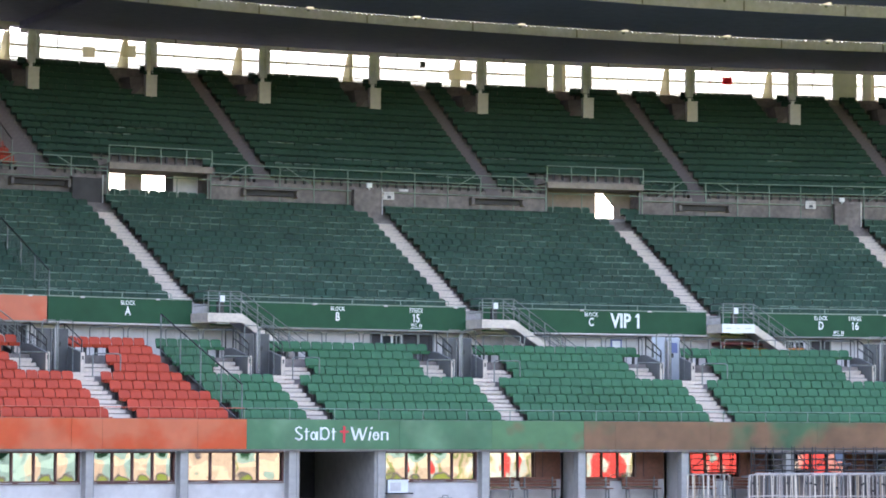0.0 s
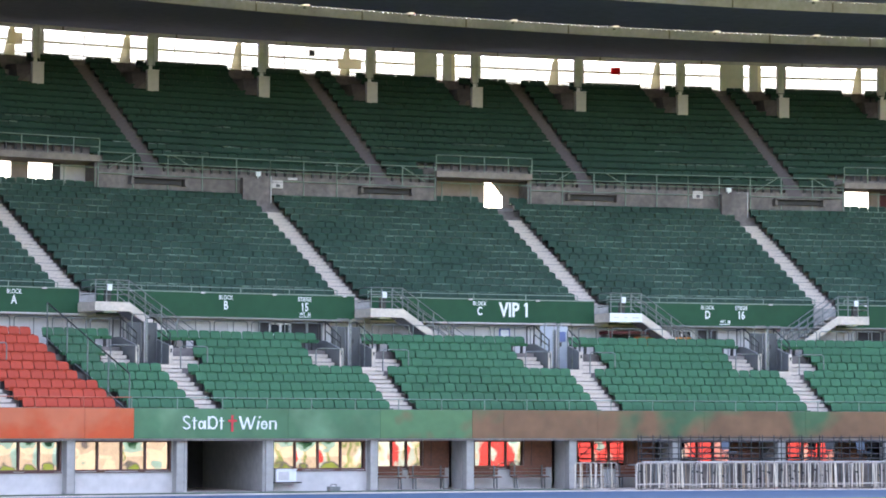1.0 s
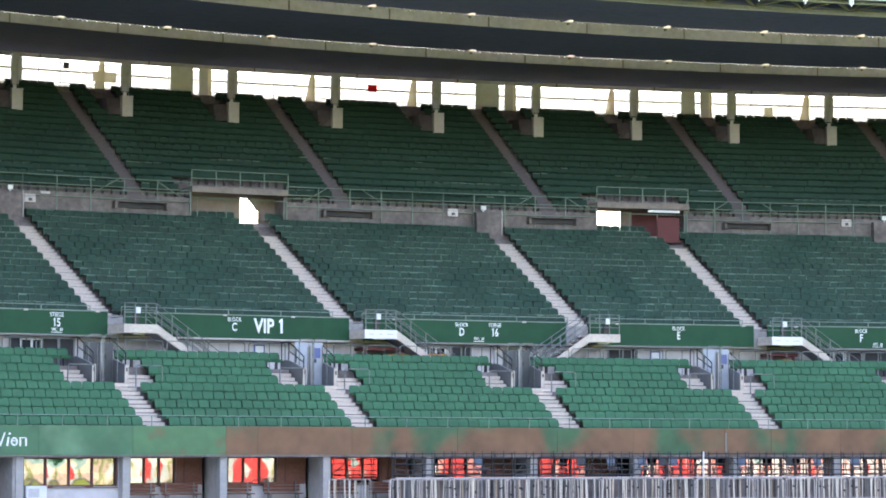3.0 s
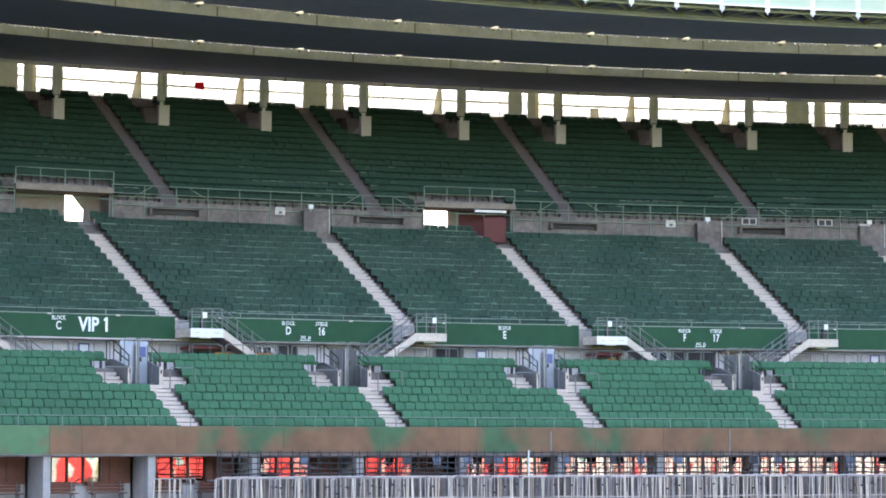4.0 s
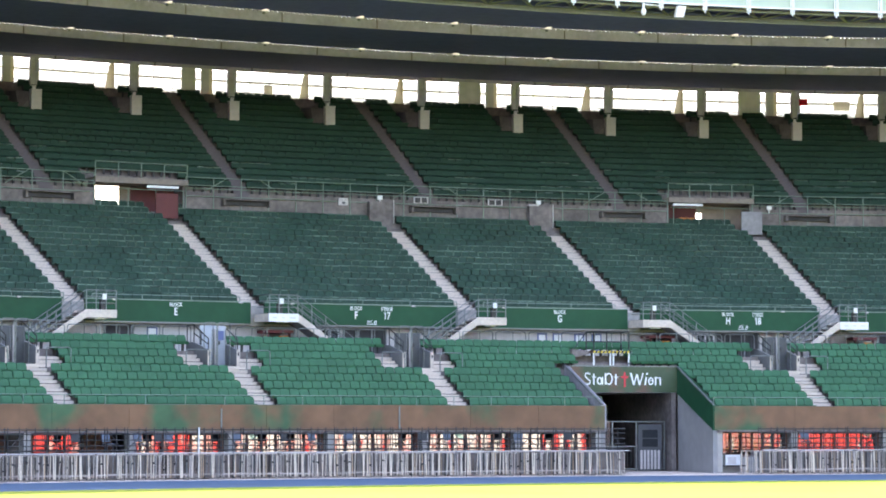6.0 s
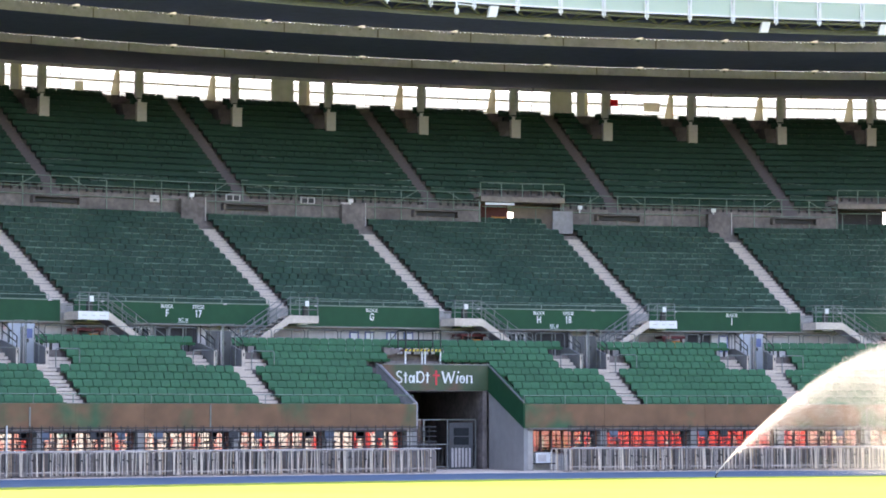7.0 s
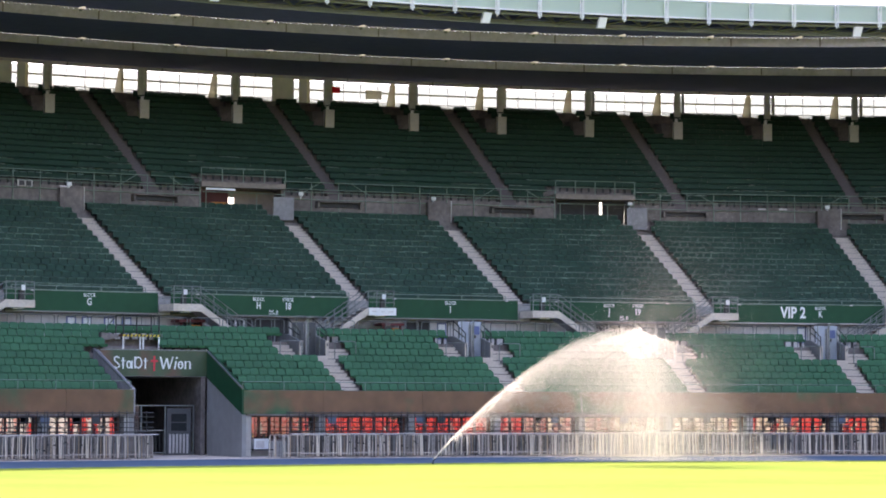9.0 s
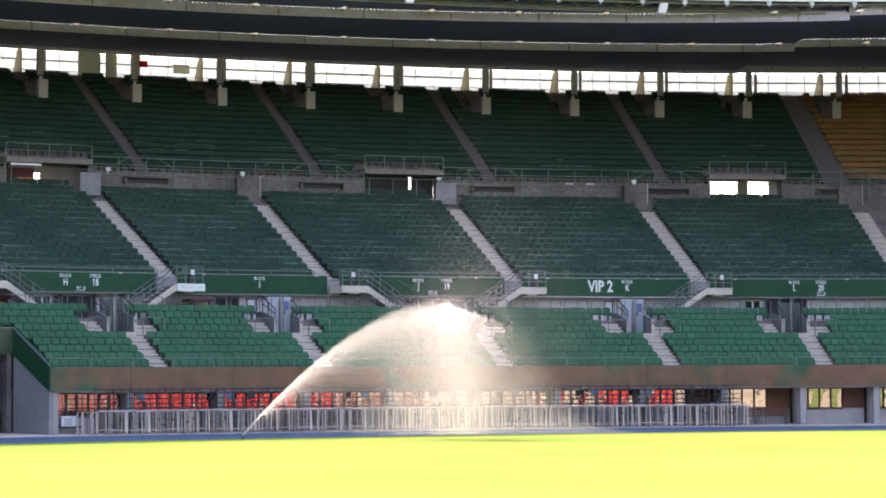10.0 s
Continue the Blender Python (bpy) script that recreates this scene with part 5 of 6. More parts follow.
for s0, s1, mat, label in ((3.5, 5.4, M_REDWALL, "red kiosk awning on the walkway"), (20.6, 21.6, M_REDWALL, "red refreshment stand on the walkway"), (37.9, 38.9, M_REDWALL, "red refreshment stand on the walkway"), (47.4, 48.3, M_REDWALL, "red kiosk front on the walkway")):
    ki = solid("kiosk", Build().cbox(s0, s1, 8.2, 9.1, 5.06, 5.8).cbox(s0 - 0.1, s1 + 0.1, 8, 9.1, 6.1, 6.22).cbox(s0, s0 + 0.08, 8.1, 8.2, 5.8, 6.1).cbox(s1 - 0.08, s1, 8.1, 8.2, 5.8, 6.1), mat, label, "kiosk", "kiosks")
    part("counter_front", Build().cbox(s0 + 0.5 * (s1 - s0), s1 - 0.1, 8.12, 8.18, 5.5, 5.98), M_ORANGE, ki, "orange counter panel")
ki = solid("orange_cabinet", Build().cbox(6.0, 6.75, 8, 8.5, 5.06, 5.95).cbox(5.97, 6.78, 7.98, 8.52, 5.95, 5.99), M_ORANGE, "orange cabinet standing on the walkway", "cabinet")
# service ducts and seams of the white wall
s = -30.0
while s < 90:
    solid("wall_batten", Build().cbox(s - 0.025, s + 0.025, 9.17, 9.195, 5.06, 6.4), M_PLATE, "thin batten over a wall panel joint", "batten", "wall battens")
    s += 1.45

# ---------------------------------------------------------------- fence between the red and the green seats
def sector_fence(s_foot, t, i0, i1, h, name, lean=0.0):
    f = thing("sector_fence", spot(s_foot, t["r"], t["z"]), "grey steel mesh fence stepping up between seat sectors", "fence", name)
    inv = f.matrix_basis.inverted()
    tops = []
    for i in range(i0, i1 + 1, 2):
        r, z = t["r"] + i * t["run"] + 0.1, t["z"] + i * t["rise"]
        s = s_foot + lean * i
        part("post", Build().tube(bend(s, r, z), bend(s, r, z + h), 0.028), M_STEEL, f, m=inv)
        tops.append((s, r, z))
    (sa, r0, z0), (sb, r1, z1) = tops[0], tops[-1]
    for q in (1.0, 0.15):
        part("rail", Build().tube(bend(sa, r0, z0 + h * q), bend(sb, r1, z1 + h * q), 0.026), M_BLACKMETAL if q == 1.0 else M_STEEL, f, m=inv)
    b = Build()
    n = int((r1 - r0) / 0.09)
    for k in range(n):
        u = (k + 0.5) / n
        s, r, z = sa + (sb - sa) * u, r0 + (r1 - r0) * u, z0 + (z1 - z0) * u
        b.tube(bend(s, r, z + 0.15 * h), bend(s, r, z + h), 0.003, 3)
    tagged(part("wire_mesh", b, M_STEEL, f, m=inv), kind="stuff")


sector_fence(-18.05, T1, 0, 8, 1.55, "sector fences", -0.11)
sector_fence(-21.9, T2, 0, 12, 1.3, "sector fences")
sector_fence(-19.7, T3, 0, 14, 1.3, "sector fences")

# ---------------------------------------------------------------- ground floor under the lower tier
PILLARS = (-31.0, -27.3, -23.7, -20.3, -16.3, -12.95, -8.95, -5.2, -1.12, 3.05, 7.35, 11.7, 15.9, 20.2, 24.4, 28.6, 32.3, 37.9, 41.4, 45.7, 49.9, 54.05, 58.4, 62.4, 66.7, 70.85, 74.8, 78.5, 82.5, 87.0)
pil = None
for s in PILLARS:
    m = spot(s, 0.0, 0.015)
    if pil is None:
        pil = thing("pillar", m, "pale grey painted concrete pillar under the stand", "pillar", "ground floor pillars")
        part("shaft", Build().box(-0.135, 0.135, 0.02, 0.45, 0.05, 1.78), M_PILLAR, pil)
        part("foot", Build().box(-0.155, 0.155, 0.0, 0.47, 0, 0.05), M_CONCRETE, pil)
        part("downpipe", Build().tube((0.17, 0.1, 0.0), (0.17, 0.1, 1.78), 0.022), M_STEEL, pil)
    else:
        copy_thing(pil, m)


def window_band(n, s0, s1, r, count, z0=0.82, z1=1.74, label="brown-framed window band with reflecting panes", deep=False):
    w = thing("window_%d" % n, spot(s0, r, z0), label, "window", kind="structure")
    inv = w.matrix_basis.inverted()
    t = 0.08
    part("window_frame", Build().cbox(s0, s1, r - 0.05, r + 0.06, z0 - t, z0).cbox(s0, s1, r - 0.05, r + 0.06, z1, z1 + t).cbox(s0 - t, s0, r - 0.05, r + 0.06, z0 - t, z1 + t).cbox(s1, s1 + t, r - 0.05, r + 0.06, z0 - t, z1 + t), M_BROWN, w, m=inv)
    part("window_sill", Build().cbox(s0 - t, s1 + t, r - 0.1, r - 0.05, z0 - t - 0.03, z0 - t), M_BROWN, w, m=inv)
    rnd = random.Random(n)
    for k in range(count):
        a, c = s0 + (s1 - s0) * k / count, s0 + (s1 - s0) * (k + 1) / count
        if k:
            part("mullion", Build().cbox(a - 0.035, a + 0.035, r - 0.04, r + 0.05, z0, z1), M_BROWN, w, m=inv)
        mid = (a + c) / 2
        # each pane is bowed by its sealed air and hangs a little askew
        m = at(mid, r + 0.02, (z0 + z1) / 2) @ Matrix.Rotation(radians(rnd.uniform(-0.95, -0.6) if deep else rnd.uniform(-0.9, -0.4)), 4, "X") @ Matrix.Rotation(radians(rnd.uniform(-0.25, 0.25) if deep else rnd.uniform(-0.5, 0.5)), 4, "Z")
        h, g, bow = (z1 - z0) / 2, (c - a) / 2 - 0.034, rnd.choice((-1, 1, 1)) * (rnd.uniform(0.0022, 0.0042) if deep else rnd.uniform(0.0006, 0.002))
        pane, steps = Build(), 9
        for i in range(steps):
            for j in range(steps):
                u, v = 2 * i / (steps - 1) - 1, 2 * j / (steps - 1) - 1
                pane.v.append(tuple(m @ Vector((g * u, -bow * (1 - u * u) * (1 - v * v), h * v))))
        pane.f += [(i * steps + j, (i + 1) * steps + j, (i + 1) * steps + j + 1, i * steps + j + 1) for i in range(steps - 1) for j in range(steps - 1)]
        part("pane", pane.mesh("pane", M_GLASS, True), None, w, m=inv)


n = len(BOXES) + 1
FLUSH = (-31.0, -27.3, -23.7, -20.3, -12.95)
walls = Build()
for s0, s1 in zip(PILLARS, PILLARS[1:]):
    if s0 == 32.3:
        continue
    a, c = s0 + 0.135, s1 - 0.135
    if s0 == -16.3:                      # dark vehicle entrance
        en = solid("entrance_jamb", Build().cbox(a, a + 0.15, 0.1, 6.2, 0.015, 1.85).cbox(c - 0.1, c, 0.1, 6.2, 0.015, 1.85), M_PILLAR, "pale wall ends of a vehicle entrance", "wall", kind="structure")
        # near-black sheet added to paint the darkness at the entrance's end
        solid("entrance_shade", Build().cbox(a + 0.2, c - 0.15, 5.8, 5.9, 0.02, 1.9), M_DARK, "near-black sheet for the shade deep in the vehicle entrance", "gate")
        continue
    flush = s0 in FLUSH
    r = 0.4 if flush else 1.75 if s0 < 9 or s0 > 66 else 0.5
    z0 = 0.82
    open_bay = not flush and (-9 < s0 < 9 or s0 > 66)                # the rest of these bays is panelled
    w0, w1 = (a + 0.12, c - 0.12) if flush else (a + 0.1, a + 0.1 + (0.66 if open_bay else 0.93) * (c - a))
    # wall with its opening
    walls.cbox(a, c, r, r + 0.2, 0.015, z0 - 0.06).cbox(a, c, r, r + 0.2, 1.8, 2.0).cbox(a, w0 - 0.06, r, r + 0.2, z0 - 0.06, 1.8).cbox(w1 + 0.06, c, r, r + 0.2, z0 - 0.06, 1.8)
    if r > 0.6:
        walls.cbox(a - 0.1, a, 0.45, r + 0.2, 0.015, 1.98)
    n += 1
    window_band(n, w0, w1, r + 0.05, 4 if flush or open_bay else 6, deep=flush)
    if not flush:
        pn = solid("wall_panel", Build().cbox(min(w1 + 0.07, c - 0.1), c - 0.02, r - 0.04, r - 0.004, 0.78, 1.8), M_WOOD, "reddish-brown wall panelling beside the windows", "panelling", "wall panelling")
        if open_bay:
            part("door_leaf", Build().cbox(w1 + 0.35, w1 + 0.38, r - 0.06, r - 0.04, 0.78, 1.8), M_BROWN, pn)
solid("wall_ground_floor", walls, M_WHITEWALL, "white wall of the ground floor with window openings", "wall", kind="structure")
b = Build().cbox(S0, TUNNEL[0] - 0.19, 0.3, 6.3, 1.92, 1.99).cbox(TUNNEL[1] + 0.19, S1, 0.3, 6.3, 1.92, 1.99)
solid("ceiling_ground_floor", b, M_GREYCON, "concrete soffit of the ground floor", "ceiling", kind="structure")


def bench(s):
    be = thing("bench", spot(s, 1.45, 0.015), "reddish-brown slatted wooden bench against the wall", "bench", "wall benches")
    for k in range(3):
        part("seat_slat", Build().box(-0.72, 0.72, -0.3 + 0.11 * k, -0.2 + 0.11 * k, 0.4, 0.44), M_WOOD, be)
    for k in range(3):
        part("back_slat", Build().box(-0.72, 0.72, 0.06, 0.1, 0.5 + 0.12 * k, 0.6 + 0.12 * k), M_WOOD, be)
    for x in (-0.55, 0.55):
        part("leg", Build().box(x - 0.025, x + 0.025, -0.26, -0.21, 0, 0.4).box(x - 0.025, x + 0.025, 0.02, 0.06, 0, 0.85).box(x - 0.025, x + 0.025, -0.26, 0.06, 0.36, 0.4), M_STEEL, be)
    return be


be = bench(-7.95)
for s in (-6.3, -4.2, -2.3, -0.1, 1.9, 68.3, 69.8, 72.3, 73.8):
    copy_thing(be, spot(s, 1.45, 0.015))
for s, r in ((-12.3, 0.2), (38.6, 0.25)):
    ac = thing("air_conditioner", spot(s, r, 0.35), "white outdoor air conditioner on a wall bracket", "air conditioner", "air conditioners")
    part("casing", Build().box(-0.38, 0.38, -0.15, 0.15, 0.0, 0.42).box(-0.4, 0.4, -0.17, 0.17, 0.42, 0.45), M_WHITE, ac)
    part("grille", Build().box(-0.3, 0.1, -0.16, -0.15, 0.06, 0.36), M_PLATE, ac)
    part("bracket", Build().box(-0.45, 0.55, -0.25, 0.18, -0.05, 0.0), M_BLACKMETAL, ac)
bx = thing("cable_box", spot(-10.6, -0.2, 0.015), "dark small box on the pavement", "box")
part("casing", Build().box(-0.2, 0.2, -0.15, 0.15, 0.0, 0.16), M_STEEL, bx)
part("handle", Build().tube((-0.1, 0, 0.16), (-0.1, 0, 0.24), 0.012).tube((-0.1, 0, 0.24), (0.1, 0, 0.24), 0.012).tube((0.1, 0, 0.24), (0.1, 0, 0.16), 0.012), M_BLACKMETAL, bx)

# ---------------------------------------------------------------- tunnel through the lower tier
t0, t1 = TUNNEL
tn = thing("tunnel_mouth", spot(t0, 0, 0), "grey-walled players' tunnel cut through the lower tier", "tunnel", kind="structure")
inv = tn.matrix_basis.inverted()


def sloped(s0, s1, r0, r1, low, high, top0, top1):
    """A wall from r0 to r1 whose top rises."""
    b = Build()
    for s in (s0, s1):
        b.v += [bend(s, r0, low), bend(s, r1, low if high is None else high), bend(s, r1, top1), bend(s, r0, top0)]
    b.f += [(3, 2, 1, 0), (4, 5, 6, 7), (0, 1, 5, 4), (1, 2, 6, 5), (2, 3, 7, 6), (3, 0, 4, 7)]
    return b


part("side_wall", sloped(t1, t1 + 0.2, 0.0, 4.0, 0.015, None, 1.86, 3.52), M_TUNNELGREY, tn, "smooth blue-grey wall", inv)
part("side_banner", sloped(t1 - 0.03, t1 + 0.2, -0.05, 4.1, 1.86, 3.52, 2.94, 4.68), M_BOARD, tn, "dark green sloping board", inv)
part("coping", sloped(t1 - 0.05, t1 + 0.03, -0.07, 4.1, 2.94, 4.68, 3.0, 4.74), M_STEEL, tn, m=inv)
part("side_wall", sloped(t0 - 0.2, t0, 0.0, 4.0, 0.015, None, 1.86, 3.52), M_TUNNELGREY, tn, m=inv)
part("side_banner", sloped(t0 - 0.2, t0 + 0.03, -0.05, 4.1, 1.86, 3.52, 2.94, 4.68), M_GREYCON, tn, "grey sloping parapet", inv)
part("coping", sloped(t0 - 0.22, t0 - 0.12, -0.07, 4.1, 2.94, 4.68, 3.0, 4.74), M_STEEL, tn, m=inv)
part("inner_wall", Build().cbox(t1 - 0.25, t1 - 0.05, 4.1, 12.0, 0.015, 3.5), M_DARKCON, tn, m=inv)
part("inner_wall", Build().cbox(t0 + 0.05, t0 + 0.25, 4.1, 12.0, 0.015, 3.5), M_DARKCON, tn, m=inv)
# near-black end wall carries the tunnel's darkness in its colour
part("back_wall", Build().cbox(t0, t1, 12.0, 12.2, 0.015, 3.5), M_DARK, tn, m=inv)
part("soffit", Build().cbox(t0, t1, 4.06, 12.0, 3.5, 3.6), M_GREYCON, tn, m=inv)
sb = solid("tunnel_sign", Build().cbox(t0 + 0.03, t1 - 0.03, 3.98, 4.06, 3.53, 4.66), M_SIGN, "brown-green sign board over the tunnel mouth", "sign board")
part("top_edge", Build().cbox(t0 + 0.03, t1 - 0.03, 3.94, 4.1, 4.66, 4.71), M_STEEL, sb)
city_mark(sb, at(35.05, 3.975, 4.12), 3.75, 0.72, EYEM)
gt = thing("tunnel_gate", spot(t0 + 0.3, 4.6, 0.015), "dark steel mesh gate with a door inside the tunnel", "gate")
inv = gt.matrix_basis.inverted()
for s in (32.95, 33.75, 34.8, 35.9, 37.2):
    part("post", Build().cbox(s - 0.03, s + 0.03, 4.57, 4.63, 0.015, 2.25), M_STEEL, gt, m=inv)
for z in (0.1, 1.1, 2.2):
    part("rail", Build().cbox(32.95, 37.2, 4.58, 4.62, z, z + 0.05), M_STEEL, gt, m=inv)
part("panel", Build().cbox(33.0, 33.7, 4.66, 4.7, 1.15, 2.2), M_DARKGLASS, gt, m=inv)
part("panel", Build().cbox(33.82, 34.72, 4.66, 4.7, 1.15, 2.2), M_DARKGLASS, gt, m=inv)
door = part("door", Build().cbox(35.95, 37.05, 4.5, 4.56, 0.03, 2.1), M_DARKDOOR, gt, "dark grey steel door", inv)
for z in (1.1, 1.5):
    part("door_pane", Build().cbox(36.15, 36.85, 4.48, 4.5, z, z + 0.36), M_DARKGLASS, door)
for k in range(6):
    part("door_slat", Build().cbox(36.05 + 0.16 * k, 36.14 + 0.16 * k, 4.47, 4.5, 0.1, 0.95), M_PLATE, door, "pale vertical slat")
bars = Build().tube((0, 0, 0), (0, 0, 1.0), 0.012, 5).mesh("bar", M_STEEL)
for k in range(26):
    part("bar", bars, None, gt, m=inv @ spot(33.0 + 4.15 * k / 25, 4.6, 0.12))

# camera platform on the rows above the tunnel
cp = thing("camera_platform", spot(34.97, 4.95, 4.53), "empty camera platform with striped edge and black railing", "platform")
part("deck", Build().box(-0.95, 0.85, 0.0, 1.0, 0.78, 0.86), M_BROWN, cp)
for k in range(20):
    q = Build()
    x = -0.95 + 0.09 * k
    q.v += [(x, -0.02, 0.76), (x + 0.09, -0.02, 0.76), (x + 0.14, -0.02, 0.86), (x + 0.05, -0.02, 0.86), (x, 0.0, 0.76), (x + 0.09, 0.0, 0.76), (x + 0.14, 0.0, 0.86), (x + 0.05, 0.0, 0.86)]
    q.f += [(0, 1, 2, 3), (7, 6, 5, 4), (0, 4, 5, 1), (1, 5, 6, 2), (2, 6, 7, 3), (3, 7, 4, 0)]
    part("edge_stripe", q, M_BLACKMETAL if k % 2 else M_STRIPE, cp)
for x in (-0.9, -0.1, 0.05, 0.8):
    part("leg", Build().box(x - 0.03, x + 0.03, 0.02, 0.08, 0.0, 0.76), M_WHITE, cp)
    part("leg", Build().box(x - 0.03, x + 0.03, 0.9, 0.96, 0.3, 0.76), M_WHITE, cp)
for x in (-0.9, 0.1, 0.8):
    part("rail_post", Build().tube((x, 0.95, 0.86), (x, 0.95, 1.72), 0.03), M_BLACKMETAL, cp)
for x in (-0.9, 0.8):
    part("rail_post", Build().tube((x, 0.03, 0.86), (x, 0.03, 1.72), 0.032), M_BLACKMETAL, cp)
    part("rail", Build().tube((x, 0.03, 1.72), (x, 0.95, 1.72), 0.032), M_BLACKMETAL, cp)
part("rail", Build().tube((-0.9, 0.03, 1.72), (0.8, 0.03, 1.72), 0.032), M_BLACKMETAL, cp)
for z in (1.72, 1.3):
    part("rail", Build().tube((-0.9, 0.95, z), (0.8, 0.95, z), 0.03), M_BLACKMETAL, cp)
part("side_rail", Build().tube((-0.9, 0.95, 1.72), (-1.5, 0.9, 1.0), 0.022).tube((0.8, 0.95, 1.72), (0.45, 0.1, 1.15), 0.022).tube((0.8, 0.05, 0.86), (0.8, 0.05, 1.6), 0.022), M_BLACKMETAL, cp)
part("ramp", Build().hexa([Vector(v) for v in ((-1.75, 0.5, 0.55), (-0.95, 0.5, 0.72), (-0.95, 1.1, 0.72), (-1.75, 1.1, 0.55), (-1.75, 0.5, 0.95), (-0.95, 0.5, 0.86), (-0.95, 1.1, 0.86), (-1.75, 1.1, 0.95))]), M_DARKCON, cp)

# ---------------------------------------------------------------- crowd barriers and the scaffold rail before the ground floor
def barrier(seed):
    ba = thing("crowd_barrier", Matrix.Identity(4), "worn galvanised steel crowd barrier in a stacked row", "barrier", "crowd barriers")
    pick = random.Random(seed)
    fr = Build()
    for p, q in (((-0.6, 0, 0.05), (-0.6, 0, 0.9)), ((-0.6, 0, 0.9), (-0.52, 0, 0.98)), ((-0.52, 0, 0.98), (0.52, 0, 0.98)), ((0.52, 0, 0.98), (0.6, 0, 0.9)), ((0.6, 0, 0.9), (0.6, 0, 0.05)), ((-0.6, 0, 0.2), (0.6, 0, 0.2 + pick.uniform(-0.03, 0.03)))):
        fr.tube(p, q, 0.019)
    part("frame", fr, M_BARRIER, ba)
    for k in range(7):                   # uprights, some doubled where two lean together
        mat, rad = pick.choice(((M_BARRIER, 0.014), (M_RUSTBAR, 0.02), (M_CREAMBAR, 0.027), (M_CREAMBAR, 0.02), (M_STEEL, 0.014)))
        x, lean = -0.5 + 0.166 * k + pick.uniform(-0.08, 0.08), pick.uniform(-0.04, 0.04)
        part("bar", Build().tube((0, 0, 0.06), (lean, 0, 0.97), rad, 5), mat, ba, m=shift(x, 0, 0))
        if pick.random() < 0.3:
            part("clip", Build().box(-0.04, 0.04, -0.04, -0.02, 0.0, 0.07), M_BLACKMETAL, ba, m=shift(x, 0, pick.uniform(0.35, 0.7)))
    for x in (-0.45, 0.45):
        part("foot", Build().tube((x, -0.28, 0.02), (x, 0.28, 0.02), 0.019).tube((x, 0, 0.02), (x, 0, 0.16), 0.019), M_BARRIER, ba)
    return ba


rnd = random.Random(3)
kinds = [barrier(seed) for seed in range(5)]
placed = 0
for lo, hi in ((0.4, 33.0), (39.4, 71.6)):
    for layer, r in enumerate((-2.2, -1.65)):
        s = lo + 0.65 + 0.37 * layer
        while s < hi - 0.6:
            m = spot(s, r + rnd.uniform(-0.08, 0.08), 0.015, rnd.uniform(-6, 6))
            if placed < len(kinds):
                kinds[placed].matrix_basis = m
            else:
                copy_thing(rnd.choice(kinds), m)
            placed += 1
            s += 1.22 + rnd.uniform(-0.08, 0.2)
ba = kinds[0]
for s, r in ((38.5, -1.9), (39.1, -2.1), (-0.6, -1.9), (-1.3, -1.6)):
    copy_thing(ba, spot(s, r, 0.015, 25))

def scaffold(length):
    sc = thing("scaffold_rail", Matrix.Identity(4), "black tube scaffold rail with a white plank on top of barriers", "scaffold", "scaffold rails")
    for z in (1.92, 1.74, 1.52, 1.3, 1.12):
        part("ledger", Build().tube((0, 0, z), (length, 0, z), 0.02 if z != 1.12 else 0.028), M_BLACKMETAL, sc)
    for x in (0.0, 0.12, length * 0.24, length * 0.36, length * 0.5, length * 0.66, length * 0.7, length * 0.86):
        part("standard", Build().tube((x, 0, 0), (x, 0, 2.0), 0.019), M_BLACKMETAL, sc)
    part("brace", Build().tube((0.12, 0.03, 1.15), (length * 0.36, 0.03, 1.9), 0.014), M_BLACKMETAL, sc)
    part("brace", Build().tube((length * 0.7, 0.03, 1.9), (length * 0.95, 0.03, 1.2), 0.014), M_BLACKMETAL, sc)
    part("plank", Build().box(0, length - 0.03, -0.55, -0.35, 1.0, 1.035), M_PLATE, sc, "white plank")
    for x in (0.5, length - 0.6):
        part("bracket", Build().box(x, x + 0.04, -0.55, 0.0, 0.95, 1.0), M_BLACKMETAL, sc)
    return sc


sc = None
for lo, hi in ((1.0, 33.0), (39.2, 71.6)):
    s = lo
    while s < hi - 2.3:
        m = spot(s, -1.2, 0.015)
        if sc is None:
            sc = scaffold(2.45)
            sc.matrix_basis = m
        else:
            copy_thing(sc, m)
        s += 2.46


def folding_chair(mat, label):
    ch = thing("folding_chair", Matrix.Identity(4), label, "chair", "chairs behind the barriers")
    part("seat", Build().box(-0.2, 0.2, -0.18, 0.2, 0.0, 0.04), mat, ch)
    back = Build()
    back.v += [(-0.18, 0.2, 0.1), (0.18, 0.2, 0.1), (0.2, 0.26, 0.42), (-0.2, 0.26, 0.42), (-0.18, 0.23, 0.1), (0.18, 0.23, 0.1), (0.2, 0.29, 0.42), (-0.2, 0.29, 0.42)]
    back.f += [(0, 1, 2, 3), (7, 6, 5, 4), (0, 4, 5, 1), (1, 5, 6, 2), (2, 6, 7, 3), (3, 7, 4, 0)]
    part("backrest", back, mat, ch)
    for x in (-0.17, 0.17):
        part("leg", Build().tube((x, 0.2, 0.1), (x, -0.16, -0.4), 0.014, 5), M_BLACKMETAL, ch)
        part("leg", Build().tube((x, -0.12, 0.0), (x, 0.22, -0.4), 0.014, 5), M_BLACKMETAL, ch)
    return ch


